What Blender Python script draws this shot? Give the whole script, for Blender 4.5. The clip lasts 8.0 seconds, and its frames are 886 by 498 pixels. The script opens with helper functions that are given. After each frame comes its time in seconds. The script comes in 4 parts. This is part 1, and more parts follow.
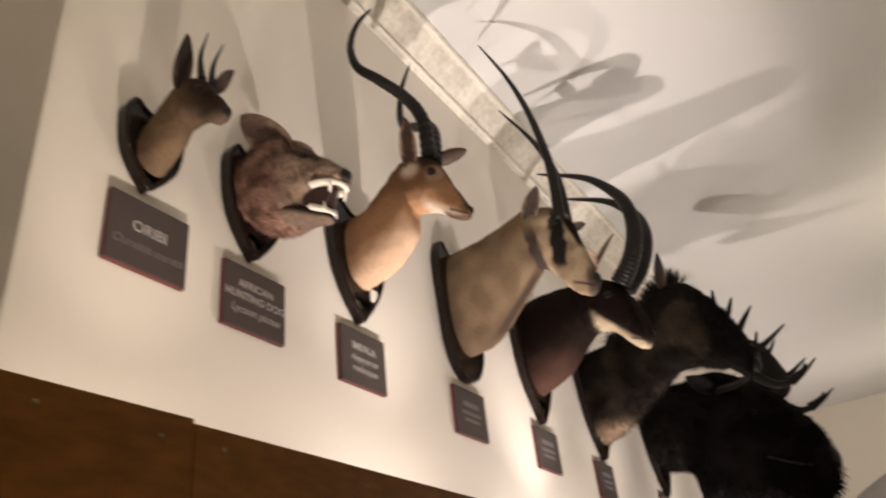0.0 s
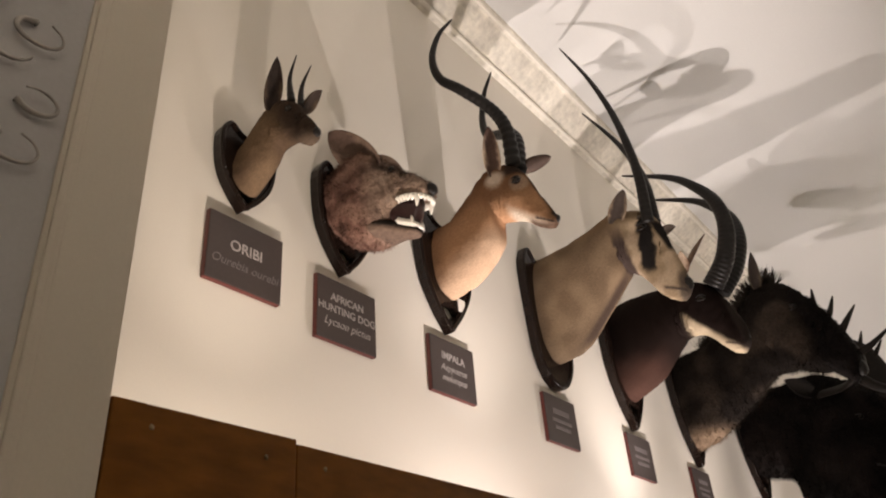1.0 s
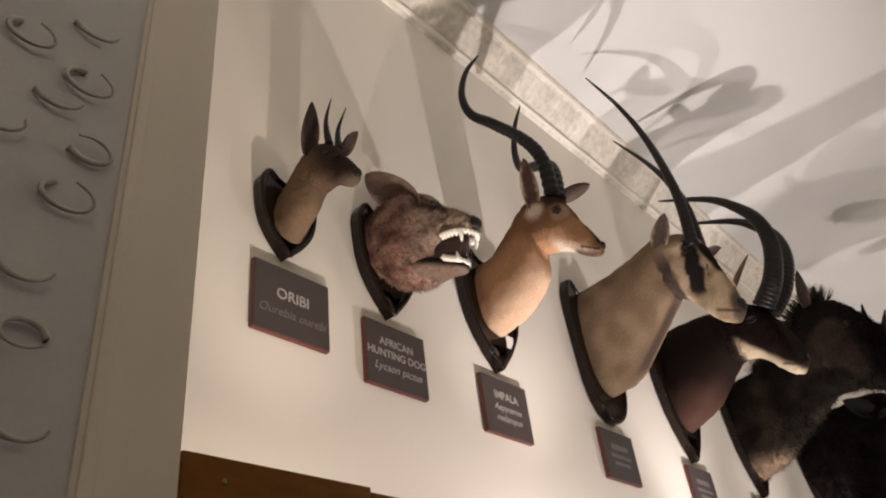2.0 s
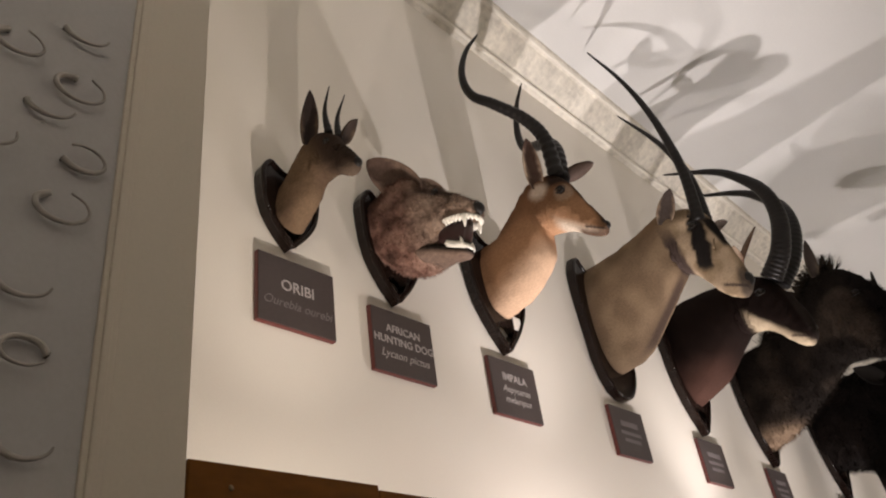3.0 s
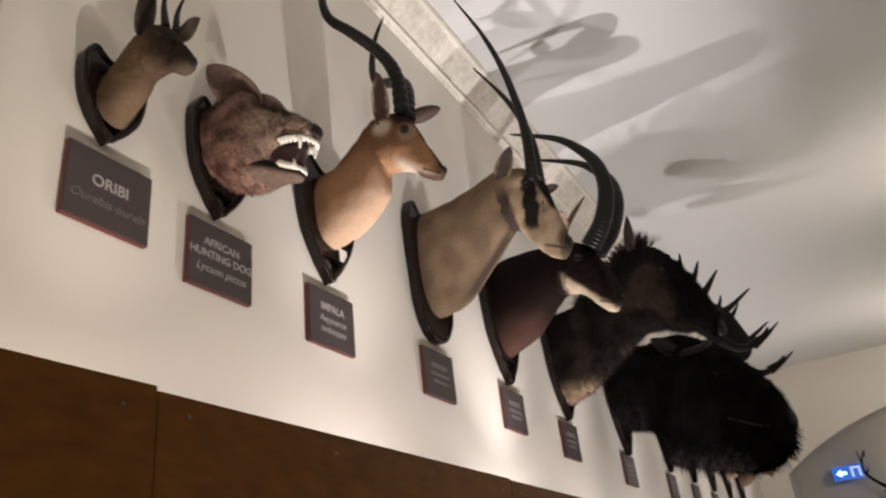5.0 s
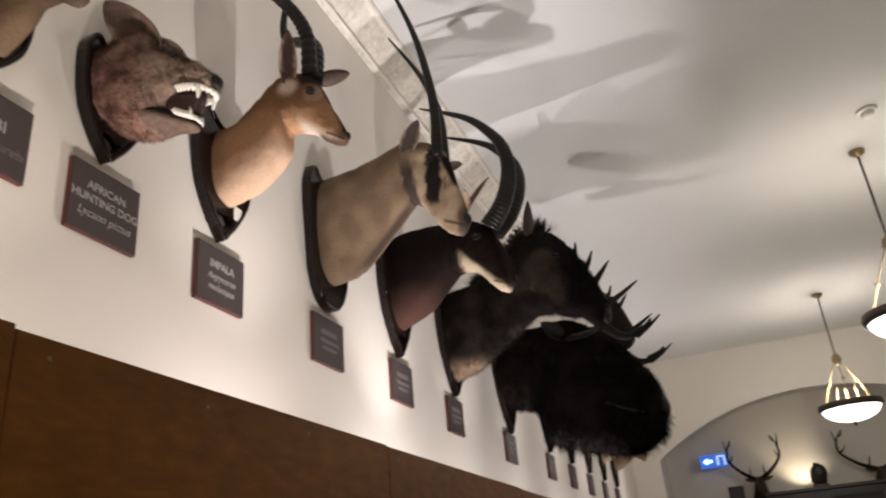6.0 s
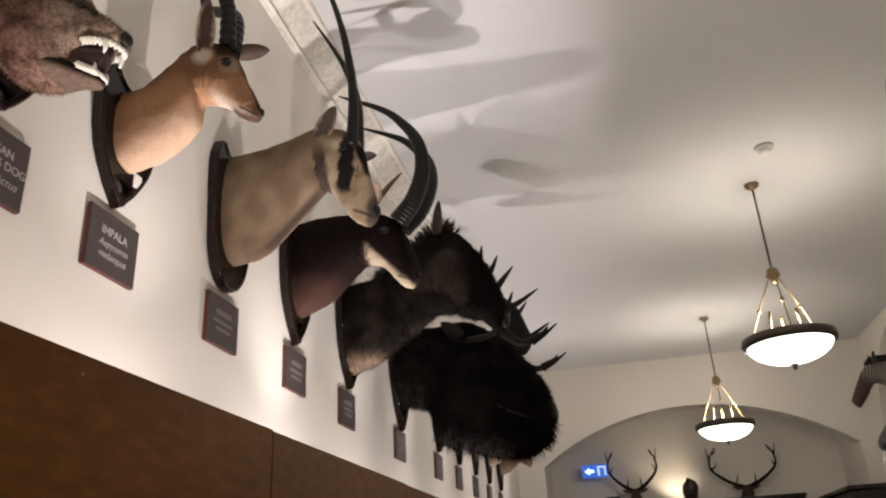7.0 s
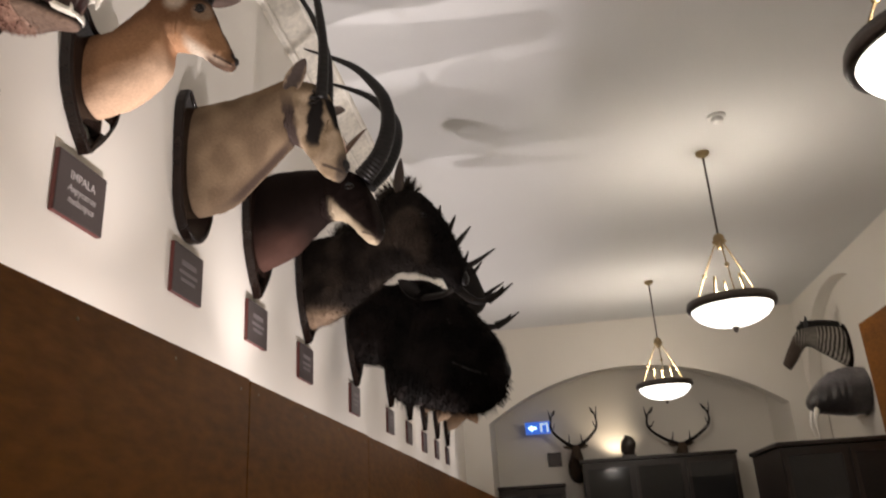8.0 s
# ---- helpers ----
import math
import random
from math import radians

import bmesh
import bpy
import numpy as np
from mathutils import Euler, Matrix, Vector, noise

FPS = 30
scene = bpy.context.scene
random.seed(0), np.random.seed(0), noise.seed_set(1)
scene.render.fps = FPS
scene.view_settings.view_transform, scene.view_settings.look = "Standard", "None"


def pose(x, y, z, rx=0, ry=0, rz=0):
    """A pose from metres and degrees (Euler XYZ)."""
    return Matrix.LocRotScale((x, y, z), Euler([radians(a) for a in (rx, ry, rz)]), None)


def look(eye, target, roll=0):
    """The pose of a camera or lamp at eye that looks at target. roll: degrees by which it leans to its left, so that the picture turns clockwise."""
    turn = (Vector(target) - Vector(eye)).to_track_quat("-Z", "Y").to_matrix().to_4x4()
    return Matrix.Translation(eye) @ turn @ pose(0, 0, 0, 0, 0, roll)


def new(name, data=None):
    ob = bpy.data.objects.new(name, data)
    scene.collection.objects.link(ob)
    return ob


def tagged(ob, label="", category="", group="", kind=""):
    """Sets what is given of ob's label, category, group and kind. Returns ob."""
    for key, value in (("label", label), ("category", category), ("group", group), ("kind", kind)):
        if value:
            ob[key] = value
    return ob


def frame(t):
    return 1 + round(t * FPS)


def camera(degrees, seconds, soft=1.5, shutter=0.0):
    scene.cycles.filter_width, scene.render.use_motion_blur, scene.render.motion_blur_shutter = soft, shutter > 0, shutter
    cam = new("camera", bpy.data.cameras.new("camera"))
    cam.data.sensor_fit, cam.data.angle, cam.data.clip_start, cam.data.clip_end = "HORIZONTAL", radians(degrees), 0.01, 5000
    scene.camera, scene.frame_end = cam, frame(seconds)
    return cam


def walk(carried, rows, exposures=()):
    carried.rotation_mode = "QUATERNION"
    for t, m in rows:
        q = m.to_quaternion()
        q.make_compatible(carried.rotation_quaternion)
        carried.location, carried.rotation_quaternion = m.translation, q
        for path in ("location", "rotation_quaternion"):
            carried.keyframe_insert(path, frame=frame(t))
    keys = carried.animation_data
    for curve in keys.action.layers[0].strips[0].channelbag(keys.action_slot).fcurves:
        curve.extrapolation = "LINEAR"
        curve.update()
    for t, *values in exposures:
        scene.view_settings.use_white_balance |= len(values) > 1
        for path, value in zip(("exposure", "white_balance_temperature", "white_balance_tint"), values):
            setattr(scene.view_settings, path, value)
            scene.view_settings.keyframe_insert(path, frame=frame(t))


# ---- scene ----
cam = camera(59.8, 8.0, soft=2.0, shutter=0.5)
PATH = [
    (0, (1.743, 1.048, 1.602), (0.909, 2.567, 2.601), -6.8),
    (0.5, (1.74, 0.97, 1.595), (0.771, 2.379, 2.633), -5.2),
    (1, (1.747, 1.019, 1.634), (0.739, 2.415, 2.651), -4.6),
    (1.5, (1.68, 1.027, 1.655), (0.701, 2.385, 2.75), -7.0),
    (2, (1.649, 1.025, 1.65), (0.637, 2.338, 2.769), -7.5),
    (3.5, (1.686, 1.033, 1.699), (0.621, 2.377, 2.728), -9.1),
    (4, (1.697, 1.046, 1.672), (0.727, 2.484, 2.668), -8.3),
    (4.5, (1.698, 1.067, 1.654), (0.822, 2.594, 2.602), -7.3),
    (6, (1.738, 1.095, 1.61), (1.145, 2.822, 2.427), -5.5),
    (6.5, (1.739, 1.122, 1.594), (1.277, 2.89, 2.407), -4.1),
    (7, (1.741, 1.116, 1.588), (1.374, 2.913, 2.387), -3.3),
    (7.5, (1.686, 1.095, 1.577), (1.379, 2.914, 2.35), -2.9),
    (8, (1.643, 1.062, 1.566), (1.402, 2.922, 2.261), -3.4),
]
walk(cam, [(t, look(eye, target, roll)) for t, eye, target, roll in PATH], [(0, 0.05, 6850, 11), (2, -0.08, 6550, 11), (4, -0.18, 6350, 9), (6, -0.04, 6200, 10), (8, -0.02, 6350, 11)])

# ---------------- world and light ----------------
CEIL = 5.08
world = bpy.data.worlds.new("world")
world.use_nodes = True
world.node_tree.nodes["Background"].inputs[0].default_value = (0.9, 0.95, 1.0, 1)
world.node_tree.nodes["Background"].inputs[1].default_value = 0.004
scene.world = world
scene.view_settings.exposure = 0.0


def lamp(name, kind, m, watts, colour, size=0.05, spot=None, blend=0.6):
    d = bpy.data.lights.new(name, kind)
    d.energy, d.color = watts, colour
    if kind == "AREA":
        d.size = size
    else:
        d.shadow_soft_size = size
    if spot:
        d.spot_size, d.spot_blend = radians(spot), blend
    ob = new(name, d)
    ob.matrix_world = m
    return ob


WARM, MILD = (1.0, 0.86, 0.75), (1.0, 0.895, 0.86)
# uplights in the trough behind the fascia of the wall cabinets, below the trophies
# each has a strong narrow beam and a weaker wide spill
for x, y, watts, tone in ((0.50, 2.28, 78, WARM), (0.57, 3.50, 155, MILD), (0.46, 4.90, 160, MILD), (0.56, 6.15, 100, MILD), (0.52, 7.45, 85, MILD), (0.52, 8.9, 70, MILD), (0.52, 10.4, 70, MILD), (0.52, 11.9, 70, MILD), (0.52, 13.4, 70, MILD)):
    lamp("uplight", "SPOT", look((x, y, 1.81), (x + 0.01, y + 0.02, 4.9)), watts, tone, 0.016, 76, 1.0)
    lamp("uplight_spill", "SPOT", look((x, y, 1.81), (x - 0.8, y + 0.02, 4.9)), watts * 0.28, tone, 0.016, 164, 1.0)
# the bulb at y = -0.05 is unseen, added behind the camera to brighten the pier
for x, y, watts in ((3.59, -0.05, 60), (3.50, 4.20, 20), (3.41, 8.45, 55), (3.30, 12.85, 65)):
    lamp("pendant_bulb", "POINT", pose(x, y, 3.62), watts, (1.0, 0.88, 0.75), 0.12)
for x in (2.75, 3.95):
    lamp("uplight", "SPOT", look((x, 16.1, 2.75), (x, 16.5, 3.4)), 24, (1.0, 0.80, 0.56), 0.04, 110, 0.7)


# ---------------- materials ----------------
def tree(name):
    m = bpy.data.materials.new(name)
    m.use_nodes = True
    return m, m.node_tree.nodes, m.node_tree.links, m.node_tree.nodes["Principled BSDF"]


def surface(name, colour, rough=0.6, metal=0.0, vary=0.25, grain=40.0, patch=3.0, bump=0.1, stretch=(1, 1, 1), emit=None, coat=None, spec=0.5, depth=0.004):
    """A surface with fine grain, broad patches and a little relief; coat: the name of a colour layer that carries its markings."""
    m, n, l, b = tree(name)
    co = n.new("ShaderNodeTexCoord")
    mp = n.new("ShaderNodeMapping")
    mp.inputs["Scale"].default_value = stretch
    l.new(co.outputs["Object"], mp.inputs[0])
    fine, broad = n.new("ShaderNodeTexNoise"), n.new("ShaderNodeTexNoise")
    fine.inputs["Scale"].default_value, fine.inputs["Detail"].default_value = grain, 5
    broad.inputs["Scale"].default_value, broad.inputs["Detail"].default_value = patch, 3
    l.new(mp.outputs[0], fine.inputs["Vector"])
    l.new(mp.outputs[0], broad.inputs["Vector"])
    mix = n.new("ShaderNodeMath")
    mix.operation = "ADD"
    l.new(fine.outputs["Fac"], mix.inputs[0])
    l.new(broad.outputs["Fac"], mix.inputs[1])
    ramp = n.new("ShaderNodeMapRange")
    ramp.inputs[1].default_value, ramp.inputs[2].default_value = 0.6, 1.4
    ramp.inputs[3].default_value, ramp.inputs[4].default_value = 1 - vary, 1 + vary
    l.new(mix.outputs[0], ramp.inputs[0])
    mul = n.new("ShaderNodeVectorMath")
    mul.operation = "SCALE"
    if coat:
        at = n.new("ShaderNodeAttribute")
        at.attribute_name = coat
        l.new(at.outputs["Color"], mul.inputs[0])
    else:
        mul.inputs[0].default_value = colour
    l.new(ramp.outputs[0], mul.inputs["Scale"])
    l.new(mul.outputs[0], b.inputs["Base Color"])
    b.inputs["Roughness"].default_value, b.inputs["Metallic"].default_value = rough, metal
    b.inputs["Specular IOR Level"].default_value = spec
    if bump:
        bp = n.new("ShaderNodeBump")
        bp.inputs["Strength"].default_value, bp.inputs["Distance"].default_value = bump, depth
        l.new(fine.outputs["Fac"], bp.inputs["Height"])
        l.new(bp.outputs[0], b.inputs["Normal"])
    if emit:
        b.inputs["Emission Color"].default_value = (*emit[:3], 1)
        b.inputs["Emission Strength"].default_value = emit[3]
    return m


PLASTER = surface("cream_wall_paint", (0.74, 0.70, 0.63), 0.7, vary=0.03, grain=180, patch=0.8, bump=0.08, depth=0.002)
STRIP = surface("cream_strip_paint", (0.66, 0.60, 0.51), 0.7, vary=0.04, grain=160, patch=0.9, bump=0.08, depth=0.002)
GREYWALL = surface("grey_wall_paint", (0.50, 0.49, 0.49), 0.7, vary=0.05, grain=120, patch=1.2, bump=0.08, depth=0.002)
CEILING = surface("ceiling_paint", (0.67, 0.665, 0.65), 0.75, vary=0.03, grain=90, patch=0.6, bump=0.1, depth=0.003)
STUCCO = surface("ornamented_stucco", (0.70, 0.66, 0.58), 0.75, vary=0.28, grain=26, patch=7, bump=0.9, depth=0.012)
TRIM = surface("trim_paint", (0.80, 0.76, 0.68), 0.5, vary=0.04, grain=60, bump=0.05)
FLOORM = surface("floor_boards", (0.07, 0.045, 0.03), 0.4, vary=0.3, grain=30, stretch=(8, 0.6, 1))
WOOD = surface("stained_wood_panel", (0.21, 0.080, 0.012), 0.5, spec=0.1, vary=0.38, grain=16, patch=1.5, bump=0.12, stretch=(2.5, 0.7, 2.2))
SHIELD = surface("black_varnished_wood", (0.011, 0.0065, 0.005), 0.18, spec=0.25, vary=0.35, grain=30, patch=4, bump=0.1, stretch=(1, 5, 0.7))
PLAQUE = surface("dark_plaque_face", (0.052, 0.040, 0.038), 0.5, vary=0.15, grain=90, patch=5, bump=0.05)
PLAQUE_EDGE = surface("red_plaque_edge", (0.10, 0.022, 0.018), 0.45, vary=0.2, grain=60)
INK = surface("pale_lettering", (0.36, 0.33, 0.32), 0.6, vary=0.05, bump=0)
INKDIM = surface("dim_lettering", (0.15, 0.13, 0.13), 0.6, vary=0.08, bump=0)
TAG = surface("white_card", (0.75, 0.73, 0.68), 0.7, vary=0.05, bump=0)
BRASS = surface("brass", (0.30, 0.225, 0.125), 0.42, 1.0, vary=0.12, grain=30, bump=0.03)
BRONZE = surface("dark_bronze", (0.09, 0.075, 0.065), 0.4, 0.8, vary=0.2, grain=30, bump=0.05)
FUR = surface("short_fur", (0.3, 0.2, 0.1), 0.85, vary=0.3, grain=240, patch=6, bump=0.5, stretch=(0.35, 1, 0.7), coat="coat", spec=0.08)
LONGFUR = surface("shaggy_fur", (0.3, 0.2, 0.1), 0.8, vary=0.45, grain=70, patch=8, bump=0.8, coat="coat", spec=0.05, depth=0.01)
WETHIDE = surface("glossy_grey_hide", (0.1, 0.1, 0.1), 0.3, vary=0.35, grain=30, patch=6, bump=0.5, coat="coat", depth=0.006)
HORN = surface("black_horn", (0.007, 0.0055, 0.005), 0.45, vary=0.4, grain=50, patch=8, bump=0.25, depth=0.003, spec=0.3)
ANTLER = surface("dark_antler", (0.012, 0.009, 0.007), 0.6, spec=0.15, vary=0.4, grain=40, patch=7, bump=0.3)
EARM = surface("ear_fur", (0.3, 0.2, 0.1), 0.85, vary=0.3, grain=90, patch=14, bump=0.5, coat="coat", spec=0.2)
EYE = surface("glass_eye", (0.012, 0.008, 0.006), 0.04, vary=0.1, bump=0)
NOSE = surface("dark_nose", (0.012, 0.010, 0.009), 0.5, vary=0.2, grain=80, bump=0.3, spec=0.25)
MOUTH = surface("dark_mouth", (0.03, 0.012, 0.012), 0.3, vary=0.3, grain=60)
TOOTH = surface("ivory", (0.88, 0.85, 0.78), 0.25, vary=0.06, grain=40, bump=0.03)
GLOW = surface("lit_glass_bowl", (0.9, 0.88, 0.82), 0.35, vary=0.02, bump=0, emit=(1.0, 0.93, 0.83, 3.2))
SIGNBLUE = surface("lit_blue_sign", (0.03, 0.12, 0.6), 0.4, vary=0.02, bump=0, emit=(0.06, 0.22, 0.95, 0.5))
SIGNWHITE = surface("lit_white_sign", (0.8, 0.9, 1.0), 0.4, vary=0.02, bump=0, emit=(0.6, 0.8, 1.0, 0.7))
GREYHORN = surface("pale_horn", (0.43, 0.40, 0.37), 0.6, vary=0.35, grain=40, patch=10, bump=0.2)
CABINET = surface("dark_cabinet_wood", (0.022, 0.014, 0.010), 0.35, vary=0.3, grain=30, patch=3, stretch=(1, 1, 5))
HOLLOW = surface("dark_glass_front", (0.03, 0.03, 0.03), 0.06, vary=0.1, bump=0)
WHITEPL = surface("white_plastic", (0.78, 0.77, 0.74), 0.45, vary=0.03, bump=0)


# ---------------- mesh helpers ----------------
def mesh_of(bm, name, material, smooth=False):
    me = bpy.data.meshes.new(name)
    bmesh.ops.recalc_face_normals(bm, faces=bm.faces)
    bm.to_mesh(me)
    bm.free()
    me.materials.append(material)
    if smooth:
        for p in me.polygons:
            p.use_smooth = True
    return me


def part(name, bm, material, parent=None, label="", smooth=False):
    ob = new(name, mesh_of(bm, name, material, smooth))
    if parent is not None:
        ob.parent = parent
    if label:
        ob["label"] = label
    return ob


def thing(name, m, label, category, group=""):
    ob = new(name)
    ob.empty_display_size = 0.1
    ob.matrix_world = m
    return tagged(ob, label, category, group)


def structure(name, bm, material, label, smooth=False):
    return tagged(part(name, bm, material, smooth=smooth), label, "", "", "structure")


def box(bm, x0, y0, z0, x1, y1, z1, bevel=0.0):
    vs = [bm.verts.new((x, y, z)) for x in (x0, x1) for y in (y0, y1) for z in (z0, z1)]
    fs = [bm.faces.new([vs[i] for i in q]) for q in ((0, 1, 3, 2), (4, 6, 7, 5), (0, 4, 5, 1), (2, 3, 7, 6), (0, 2, 6, 4), (1, 5, 7, 3))]
    if bevel:
        es = {e for f in fs for e in f.edges}
        bmesh.ops.bevel(bm, geom=list(es), offset=bevel, segments=2, affect="EDGES", profile=0.5)
    return bm


def one_box(*a, bevel=0.0):
    return box(bmesh.new(), *a, bevel=bevel)


def spline(points, n):
    """A smooth run of n + 1 vectors through the given ones (Catmull-Rom)."""
    p = [Vector(q) for q in points] if len(points[0]) <= 4 else [np.array(q, float) for q in points]
    p = [2 * p[0] - p[1]] + p + [2 * p[-1] - p[-2]]
    out, k = [], len(p) - 3
    for i in range(n + 1):
        s = min(i * k / n, k - 1e-6)
        j = int(s)
        f = s - j
        a, b, c, d = p[j:j + 4]
        out.append(0.5 * (2 * b + (c - a) * f + (2 * a - 5 * b + 4 * c - d) * f * f + (3 * b - 3 * c + d - a) * f ** 3))
    return out


def rings_to_mesh(bm, rings, close=True):
    vs = [[bm.verts.new(v) for v in r] for r in rings]
    k = len(vs[0])
    for a, b in zip(vs, vs[1:]):
        for i in range(k):
            bm.faces.new((a[i], a[(i + 1) % k], b[(i + 1) % k], b[i]))
    if close:
        bm.faces.new(vs[0][::-1])
        bm.faces.new(vs[-1])
    return bm


def tube(points, radius, n=48, sides=12, ridge=0.0, ridges=0, flat=1.0, bm=None):
    """A tapered tube along a spline; radius: a function of 0..1; ridge: height of its rings, over the lower part."""
    bm = bm or bmesh.new()
    line = spline(points, n)
    rings, side = [], None
    for i, c in enumerate(line):
        t = (line[min(i + 1, n)] - line[max(i - 1, 0)]).normalized()
        side = (side - t * side.dot(t)).normalized() if side else t.orthogonal().normalized()
        up = t.cross(side)
        s = i / n
        r = radius(s) * (1 + (ridge * (0.5 - 0.5 * math.cos(2 * math.pi * ridges * s)) * max(0, 1 - s * 1.25) if ridges else 0))
        rings.append([c + side * (r * math.cos(a)) + up * (r * flat * math.sin(a)) for a in (2 * math.pi * k / sides for k in range(sides))])
    return rings_to_mesh(bm, rings)


def ball(bm, c, r, squash=(1, 1, 1), seg=12):
    m = Matrix.Translation(c) @ Matrix.Diagonal((r * squash[0], r * squash[1], r * squash[2], 1))
    bmesh.ops.create_uvsphere(bm, u_segments=seg, v_segments=max(6, seg // 2 + 1), radius=1, matrix=m)
    return bm


def lathe(profile, seg=40, bm=None):
    """Turns (radius, height) pairs round the z axis."""
    bm = bm or bmesh.new()
    return rings_to_mesh(bm, [[(r * math.cos(a), r * math.sin(a), z) for a in (2 * math.pi * k / seg for k in range(seg))] for r, z in profile], close=False)


def paint(ob, rule):
    """Gives the mesh its coat markings: rule(place) -> colour."""
    me = ob.data
    layer = me.color_attributes.new("coat", "FLOAT_COLOR", "POINT")
    for v, c in zip(me.vertices, layer.data):
        c.color = (*rule(v.co), 1)
    return ob


def mixc(a, b, f):
    f = max(0.0, min(1.0, f))
    return tuple(x + (y - x) * f for x, y in zip(a, b))


def step(e0, e1, x):
    f = max(0.0, min(1.0, (x - e0) / (e1 - e0)))
    return f * f * (3 - 2 * f)


# ---------------- the room ----------------
PIER_END, ROOM_END, WIDTH, FRONT = 1.595, 15.1, 6.0, 0.70
structure("floor", one_box(-0.8, -3.0, -0.1, WIDTH + 0.6, 17.0, 0.0), FLOORM, "brown boarded floor")
structure("ceiling", one_box(-0.8, -3.2, CEIL, WIDTH + 0.6, 17.0, CEIL + 0.2), CEILING, "white painted plaster ceiling with soft unevenness")
structure("wall_west", one_box(-0.36, PIER_END + 0.001, 0.0, 0.0, ROOM_END, CEIL), PLASTER, "cream plaster back wall of the alcove, hung with trophies")
structure("wall_west_pier", one_box(-0.36, 1.478, 0.0, FRONT, PIER_END, CEIL), STRIP, "narrow cream pier that ends the alcove")
structure("wall_west_side", one_box(-0.36, -3.0, 0.0, FRONT - 0.002, 1.4455, CEIL), GREYWALL, "pale grey wall beside the moulding")
structure("wall_south", one_box(-0.66, -3.2, 0.0, WIDTH + 0.2, -3.0, CEIL), PLASTER, "plain cream wall")
bm = bmesh.new()
box(bm, FRONT - 0.05, 1.4458, 0, FRONT + 0.003, 1.4777, CEIL, 0.003)
box(bm, FRONT - 0.05, 1.454, 0, FRONT + 0.008, 1.467, CEIL, 0.003)
structure("trim_upright", bm, STRIP, "painted upright moulding on the wall")


def arch_wall(axis, lo, hi, a, b, spring, rise, p0, p1, steps=36):
    """A wall from lo to hi with an arched opening from a to b; axis: the way that it runs."""
    bm = bmesh.new()
    r = ((b - a) ** 2 / 4 + rise ** 2) / (2 * rise)
    mid, zc = (a + b) / 2, spring + rise - r
    top = lambda s: zc + math.sqrt(max(0.0, r * r - (s - mid) ** 2))
    cut = [a + (b - a) * i / steps for i in range(steps + 1)]
    put = (lambda q, z, p: (q, p, z)) if axis == "x" else (lambda q, z, p: (p, q, z))

    def block(q0, q1, z0, z1, za=None):
        lows = (z0, z0 if za is None else za)
        v = [bm.verts.new(put(q, z, p)) for p in (p0, p1) for q, z in ((q0, lows[0]), (q1, lows[1]), (q1, z1), (q0, z1))]
        for f in ((0, 1, 2, 3), (4, 5, 6, 7), (0, 1, 5, 4), (2, 3, 7, 6), (0, 3, 7, 4), (1, 2, 6, 5)):
            bm.faces.new([v[i] for i in f])
    block(lo, a, 0, CEIL)
    block(b, hi, 0, CEIL)
    for q0, q1 in zip(cut, cut[1:]):
        block(q0, q1, top(q0), CEIL, top(q1))
    return bm


structure("wall_north", arch_wall("x", -0.36, WIDTH + 0.2, 0.47, 5.64, 3.38, 0.84, ROOM_END, ROOM_END + 0.35), PLASTER, "cream end wall with a wide flat arch")
structure("wall_north_recess", one_box(-0.36, 16.5, 0, WIDTH + 0.2, 16.7, CEIL), PLASTER, "cream back wall of the arched recess")
for name, x in (("wall_north_jamb_west", 0.27), ("wall_north_jamb_east", 5.64)):
    structure(name, one_box(x, ROOM_END + 0.351, 0, x + 0.2, 16.499, CEIL), PLASTER, "cream side of the arched recess")
structure("wall_east", arch_wall("y", -3.0, ROOM_END, 11.2, 15.04, 3.4, 1.52, WIDTH, WIDTH + 0.2), PLASTER, "cream wall with an arched recess")
structure("wall_east_recess", one_box(WIDTH + 0.21, -3.0, 0, WIDTH + 0.4, 17.0, CEIL), PLASTER, "cream back wall of the side recess")

# cornice: a hollow band between two beads
bm = bmesh.new()
prof = [(0.0, 4.90), (0.03, 4.905), (0.035, 4.925), (0.03, 4.94), (0.055, 4.95), (0.11, 4.985), (0.165, 5.03), (0.18, 5.045), (0.20, 5.045), (0.22, 5.055), (0.225, CEIL), (0.0, CEIL)]
rings_to_mesh(bm, [[(x, y, z) for x, z in prof] for y in (PIER_END, ROOM_END)])
structure("cornice", bm, STUCCO, "cream plaster cornice with worn ornament")
structure("cornice_bead", tube([(0.032, PIER_END, 4.922), (0.032, 8, 4.922), (0.032, ROOM_END, 4.922)], lambda s: 0.016, 4, 10), TRIM, "smooth painted bead", True)
structure("cornice_bead_upper", tube([(0.205, PIER_END, 5.05), (0.205, 8, 5.05), (0.205, ROOM_END, 5.05)], lambda s: 0.012, 4, 10), TRIM, "smooth painted bead", True)

